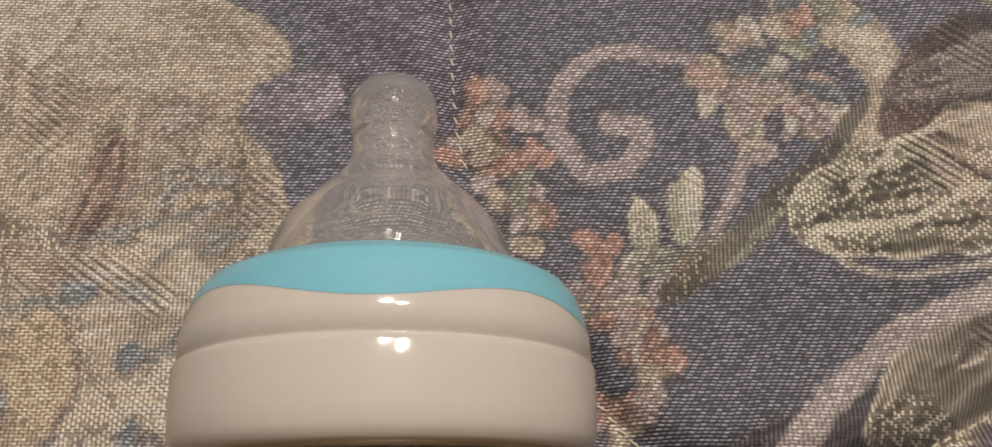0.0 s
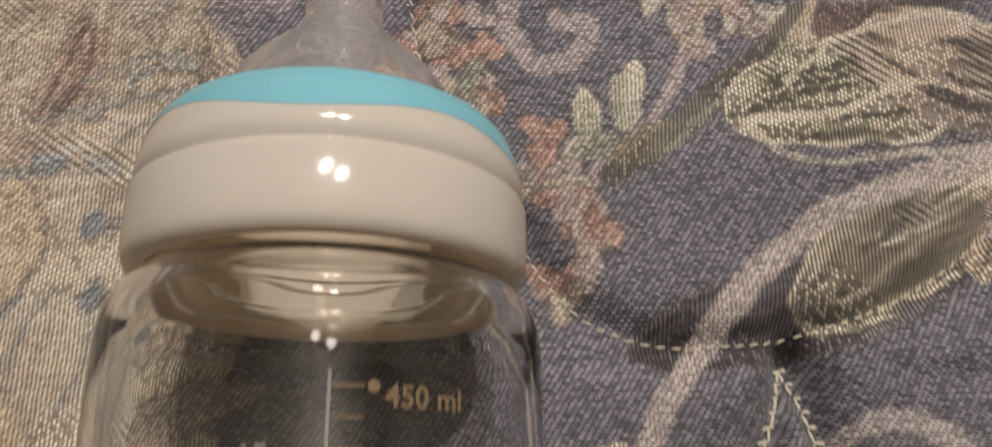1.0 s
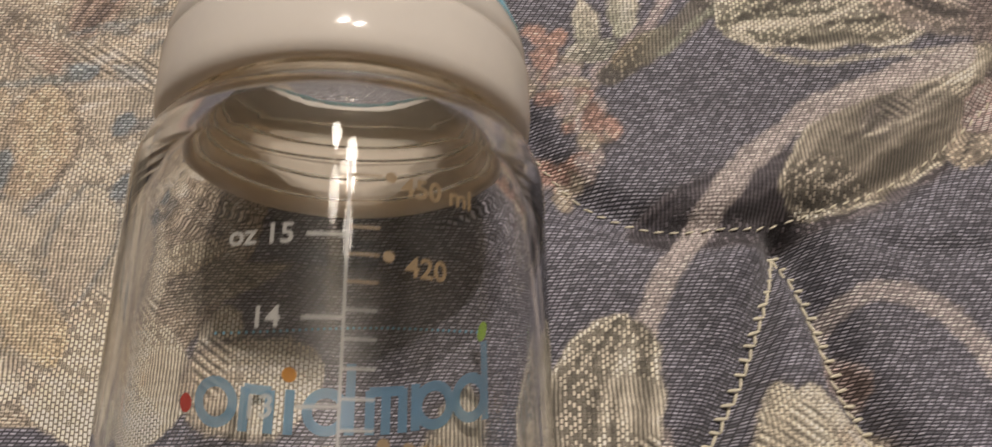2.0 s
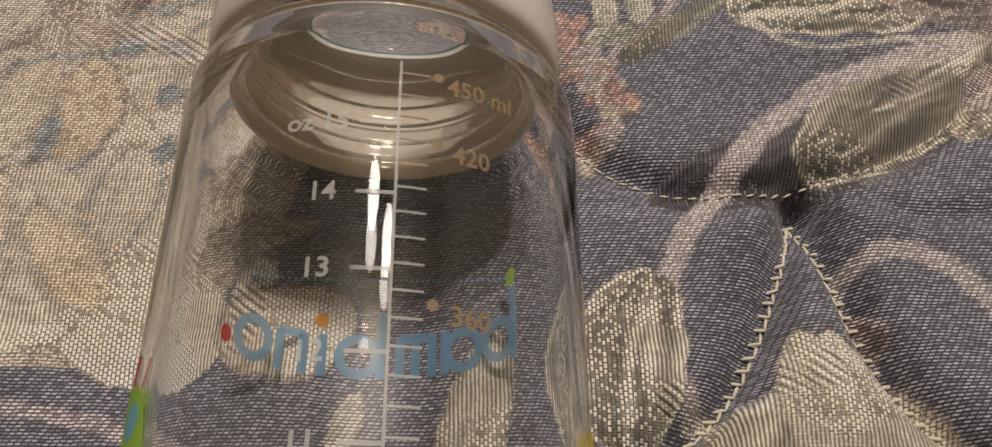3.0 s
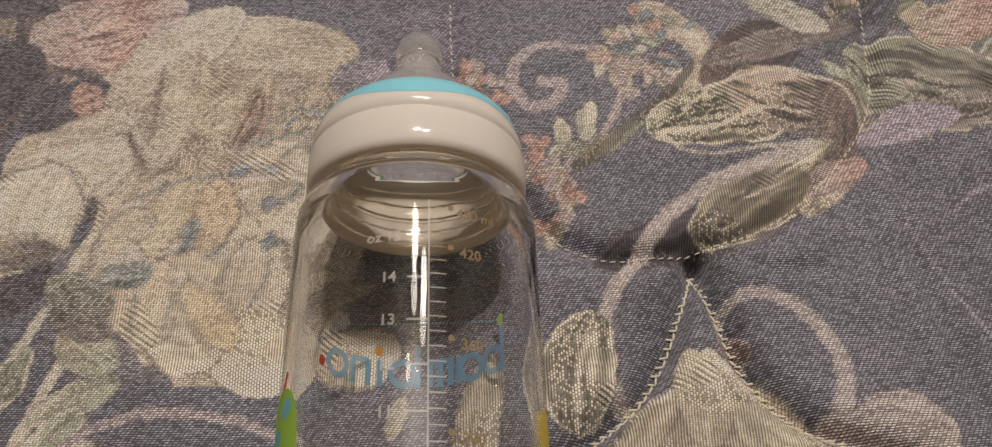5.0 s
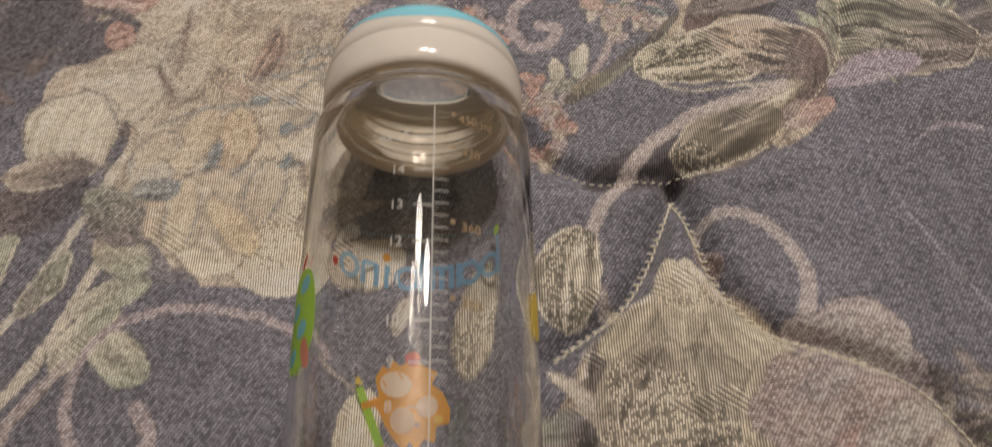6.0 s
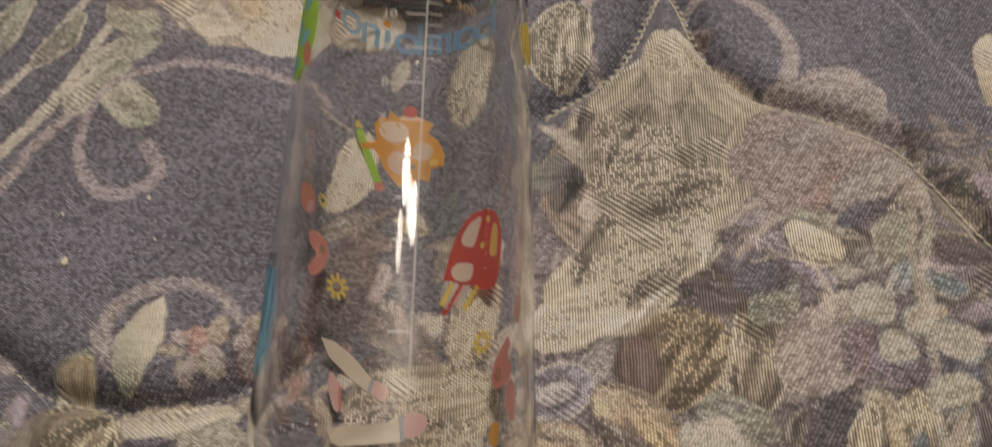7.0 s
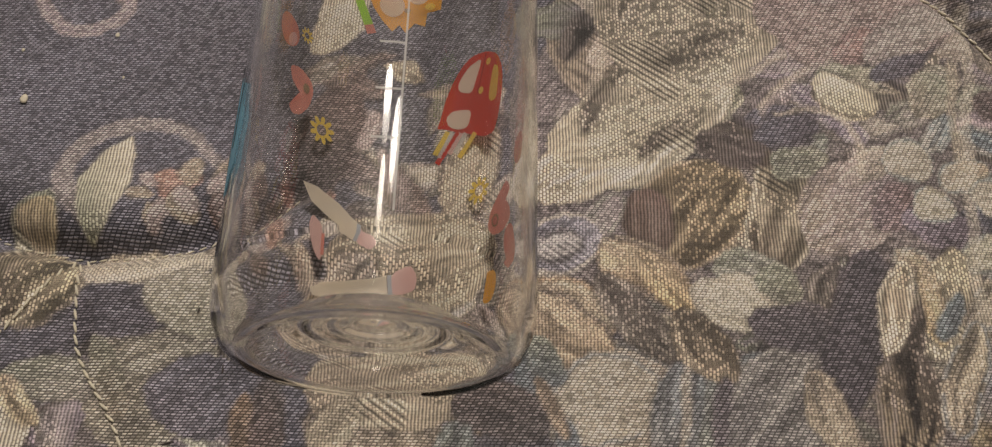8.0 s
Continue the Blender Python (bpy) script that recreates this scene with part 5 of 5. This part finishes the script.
def lolly():
    """Red domed print with pale panes, yellow marks and a striped tail."""
    f = decal("red_print", rounded(under([(23.6, 91), (26.7, 88), (28.2, 81.9), (28.2, 74.8), (27.4, 68.3), (26.3, 63.7), (23.4, 63.9), (19.9, 66.3), (15.4, 68.4), (11.4, 70.3), (9.6, 70.3), (10.6, 73.6), (11.6, 78.6), (13.5, 84.1), (16, 88.8), (19.1, 91.5)])), INK["red"], "red domed picture print with pale panes and a striped tail", 0.0003)
    decal("pane", rounded(under([(22.3, 89.4), (18.2, 88.1), (15.3, 83.6), (15.7, 80.8), (19.5, 79), (20.7, 83.2)])), INK["pale"], "", 0.0001, f)
    decal("pane", rounded(under([(19.8, 73.9), (14.3, 75.4), (12.1, 73.3), (13.1, 70.5), (15.9, 68.8), (18.9, 68.8)])), INK["pale"], "", 0.0001, f)
    decal("stripe", rounded(under([(25.6, 85.1), (27.2, 83.4), (26.9, 73.7), (25.3, 73.4), (24.4, 75.5)])), INK["yellow"], "", 0.0001, f)
    stroke("seam", low(23.4), 90.4, low(21.2), 78.4, 0.5, INK["maroon"], f, 0.0001)
    for x, v in ((24.1, 87.0), (22.2, 78.8)):
        decal("dot", oval(low(x), v, 0.9, 1.1), INK["yellow"], "", 0.0001, f)
    for x0, v0, x1, v1, ink_name in ((13.0, 69.0, 9.5, 62.4, "yellow"), (14.4, 68.5, 10.9, 61.2, "white"), (16.0, 68.0, 10.2, 59.6, "red"), (18.3, 67.2, 15.2, 61.9, "white"), (16.8, 67.6, 13.6, 62.0, "rose"), (21.0, 66.2, 16.6, 60.2, "yellow")):
        stroke("tail_stripe", low(x0), v0, low(x1), v1, 1.7, INK[ink_name], f, 0.0001)


def sunburst():
    """Orange jagged print with pale discs, a red knob and a green pencil."""
    f = decal("orange_print", under([(-15, 125.2), (-12.7, 129.3), (-10.8, 128.3), (-10.1, 132.1), (-7.6, 129.9), (-3.1, 132), (0, 130.4), (4.8, 127.7), (3, 124), (6.6, 121), (9, 115.6), (8.8, 111.1), (4.6, 110.3), (4.2, 105.3), (0.9, 106.5), (-1.6, 103), (-3.6, 105.5), (-5.6, 103), (-8.7, 106.3), (-11.5, 110.3), (-13, 113.8), (-15, 116.3), (-13.7, 119.5)]), INK["orange"], "orange jagged picture print with pale discs and a pencil", 0.0003)
    for x, v, ru, rv, c in ((-8.6, 123.6, 5.2, 4.2, "pale"), (-6.2, 112.2, 3.9, 4.2, "white"), (1.6, 116.8, 3.5, 3.5, "white"), (5.4, 112.4, 1.6, 1.3, "yellow"), (-1.6, 111.0, 1.1, 0.8, "brown")):
        decal("disc", oval(low(x), v, ru, rv), INK[c], "", 0.0001, f)
    for x, v in ((-11.4, 122.6), (-6.4, 125.4)):
        stroke("streak", low(x), v, low(x) + 1.6, v + 2.0, 0.5, INK["orange"], f, 0.00005)
    decal("knob", oval(low(-3.4), 132.4, 2.5, 2.4), INK["red"], "", 0.0002, f)
    p = stroke("pencil_print", low(-19.6), 121.1, low(-12.5), 103.6, 2.9, INK["green"])
    tagged(p, "green pencil print with a pink rubber")
    stroke("rubber", low(-12.5), 103.6, low(-11.4), 100.8, 2.9, INK["pink"], p)
    decal("tip", under([(-20.9, 121.4), (-18.4, 122.2), (-20.8, 125.2)]), INK["yellow"], "", 0.0001, p, 2)
    decal("lead", under([(-20.9, 123.8), (-20.2, 124.0), (-20.8, 125.4)]), INK["dark"], "", 0.00005, p, 1)
    stroke("arm", low(-18.6), 115.2, low(-13.0), 118.0, 2.2, INK["orange"], f, 0.0001)


lolly()
sunburst()
flower_print(-21.8, 65.0, 4.0)
flower_print(22.6, 48.5, 3.8)
flower_print(-27.6, 89.9, 2.4)


def crayon(body, end, band, label):
    """A crayon print: a pale shaft with a point, a thin band and a rounded rubber."""
    p = decal("crayon_print", under(body), INK["pale"], label)
    decal("rubber", rounded(under(end)), INK["rose"], "pink rubber end", 0.0001, p)
    (x0, v0), (x1, v1) = band
    stroke("band", low(x0), v0, low(x1), v1, 1.1, INK["grey"], p, 0.00005)


crayon([(-24.6, 48.6), (-21.1, 48.8), (-15.5, 45.5), (-10.1, 40), (-10.9, 35.8), (-16.5, 39.6), (-22.1, 43.9)], [(-10, 40.1), (-6.1, 38.6), (-4.9, 36), (-6.5, 32.9), (-10.7, 35.7)], ((-9.9, 40.0), (-10.8, 35.8)), "pale slanting crayon print with a pink end")
crayon([(-20.4, 22.4), (-18, 24.8), (-1.7, 28.8), (-0.9, 21.3), (-17.5, 18.8), (-19.4, 19.3)], [(-0.9, 29), (4.5, 30.2), (6.7, 28.1), (5.9, 24.6), (0.2, 21.6)], ((-0.9, 28.8), (-0.2, 21.6)), "pale broad crayon print with a pink end")
p = decal("crayon_print", rounded(under([(-21.5, 40.6), (-18.7, 37.3), (-17.9, 31.6), (-18.5, 28), (-19.9, 29.2), (-22, 36.2)])), INK["rose"], "pink short crayon print")
stroke("shaded_side", low(-18.7), 36.6, low(-18.2), 29.4, 0.9, INK["pink"], p, 0.0001)
# pink rounded pictures
f = decal("pink_print", rounded(under([(-30.2, 77.6), (-28.1, 79.3), (-25.6, 77.7), (-24.6, 74.9), (-25.2, 69.9), (-26.9, 66.1), (-28.6, 64.7), (-29.7, 66.9), (-27.6, 69.5), (-27.2, 71.7), (-27.6, 73.3), (-29.4, 73.6)])), INK["pink"], "pink hooked picture print with a dark spot")
decal("spot", oval(low(-26.4), 74.3, 1.2, 1.5), INK["brown"], "", 0.0001, f)
f = decal("pink_print", oval(low(-31.2), 87.0, 4.6, 4.9, -10, 30, 2, 0.06), INK["pink"], "pink rounded picture print")
decal("shade", oval(low(-30.4), 85.2, 1.6, 2.6, 30), INK["rose"], "", 0.0001, f)
f = decal("pink_print", rounded(under([(30.3, 47.1), (31.4, 43.5), (29.8, 42.2), (31, 39.6), (31.6, 35.8), (29.3, 33.4), (26.6, 33.6), (25.2, 36.4), (26, 40.9), (28.2, 44.6)])), INK["pink"], "pink hooked picture print with a ringed spot")
decal("ringed_spot", oval(low(27.4), 37.6, 1.5, 1.9), INK["brown"], "", 0.0001, f)
decal("spot", oval(low(27.4), 37.6, 1.0, 1.3), INK["pink"], "", 0.00005, f)
decal("pink_print", oval(low(31.2), 28.4, 3.0, 6.4, -6, 30, 2, 0.1), INK["pink"], "pink slender picture print")
decal("pink_print", oval(low(33.3), 52, 3.0, 4.6, 0, 30, 2, 0.1), INK["pink"], "pink rounded picture print")
decal("yellow_print", oval(low(26.2), 21.0, 1.9, 3.2, 0, 24, 0, 0, 4), INK["orange"], "small yellow block print")
# side pictures at the glass's left flank
f = decal("green_print", oval(-37, 124, 9.5, 15, 6, 36, 0, 0, 2.6), INK["green"], "long green picture print with blue spots", rings=8)
for k in range(4):
    decal("spot", oval(-36 + (k % 2) * 5 - 3, 114 + k * 6.5, 3.0, 2.6), INK["sky"], "", 0.0003, f)
stroke("red_loop", -37, 139, -35, 143, 1.6, INK["red"], f)
decal("red_tail", oval(-31, 113, 2.0, 5.0, 20), INK["pink"], "", 0.0002, f)
f = decal("blue_print", oval(-42, 40, 7.5, 15, 4, 36, 9, 0.06), INK["sky"], "long blue picture print with dark streaks", rings=8)
for k in range(3):
    stroke("streak", -46 + k * 4, 29 + k * 3, -45 + k * 4, 45 + k * 3, 0.9, INK["dark"], f, 0.0003)
stroke("streak", -45, 50, -39, 56, 2.4, INK["dark"], f, 0.0003)
decal("yellow_print", oval(46, 128, 5.0, 7, 0, 24), INK["yellow"], "pale yellow picture print")

# ---- lint on the cloth ----
for x, y, r in ((-100, 76.5, 1.1), (-80, 97.5, 0.6), (-104, 92, 0.45), (-76, 84, 0.35)):
    bm = bmesh.new()
    bmesh.ops.create_icosphere(bm, subdivisions=2, radius=r / 1000)
    for v in bm.verts:
        v.co = Vector((v.co.x * 1.0, v.co.y * 1.3, v.co.z * 0.5)) * (1 + 0.25 * noise.noise(v.co * 1500))
    ob = tagged(part("lint", bm, THREAD), "tiny white lint speck on the blue cloth", "lint", "lint on the mattress")
    ob.location = (lie(x, y)[0] / 1000, lie(x, y)[1] / 1000, (height(x, y) + r * 0.4) / 1000)

# dark thread ends on the cloth at the foot
FLUFF = plain("dark_fluff", (0.05, 0.04, 0.035), 0.8, 0.2, 300)
for x, y, turned, long in ((-38, 14, 70, 2.4), (-38.5, 5, 80, 2.6), (-48, -12, 5, 3.2), (-46, 19, 55, 1.6)):
    bm = bmesh.new()
    bmesh.ops.create_uvsphere(bm, u_segments=8, v_segments=6, radius=0.001)
    for v in bm.verts:
        v.co = Vector((v.co.x * long * 0.5, v.co.y * 0.24 + 0.00025 * math.sin(v.co.x * 2600), v.co.z * 0.22))
    ob = tagged(part("thread_end", bm, FLUFF), "short dark thread end lying on the cloth", "lint", "thread ends on the mattress")
    ob.matrix_basis = pose(lie(x, y)[0] / 1000, lie(x, y)[1] / 1000, (height(x, y) + 0.25) / 1000, 0, 0, turned)

# ---- stitches of the seams ----
bm = bmesh.new()
bmesh.ops.create_uvsphere(bm, u_segments=8, v_segments=5, radius=1)
for v in bm.verts:
    v.co = Vector((v.co.x * 0.00042, v.co.y * 0.00042, v.co.z * 0.00175))
bmesh.ops.rotate(bm, verts=bm.verts, matrix=Matrix.Rotation(radians(90), 3, "Y"))
stitch_mesh = bpy.data.meshes.new("stitch")
bm.to_mesh(stitch_mesh)
bm.free()
stitch_mesh.polygons.foreach_set("use_smooth", [True] * len(stitch_mesh.polygons))
stitch_mesh.materials.append(THREAD)
srng = random.Random(5)
for name, pts in SEAMS.items():
    if name == "rose":
        continue
    line = curve(pts, 2.9)
    for a, b in zip(line, line[1:]):
        c, d = (a + b) / 2, b - a
        ob = new("stitch", stitch_mesh)
        ob.parent = bed
        small = 0.62 if name in ("leaf", "foot", "crown") else 0.9
        ob.matrix_basis = pose(lie(*c)[0] / 1000, lie(*c)[1] / 1000, (height(*c) + 0.35 * small) / 1000, 0, 0, math.degrees(math.atan2(d[1], d[0])) + srng.uniform(6, 22)) @ Matrix.Scale(small, 4)
        if name.startswith("point") and c[1] > 125:
            side = pose(lie(*a)[0] / 1000, lie(*a)[1] / 1000, (height(*a) + 0.9) / 1000, 0, srng.uniform(4, 14) * (1 if name == "point_right" else -1), srng.uniform(-12, 20)) @ Matrix.Scale(0.95, 4)
            ob = new("stitch", stitch_mesh)
            ob.parent = bed
            ob.matrix_basis = side @ pose(-0.0012 if name == "point_left" else 0.0012, 0, 0)
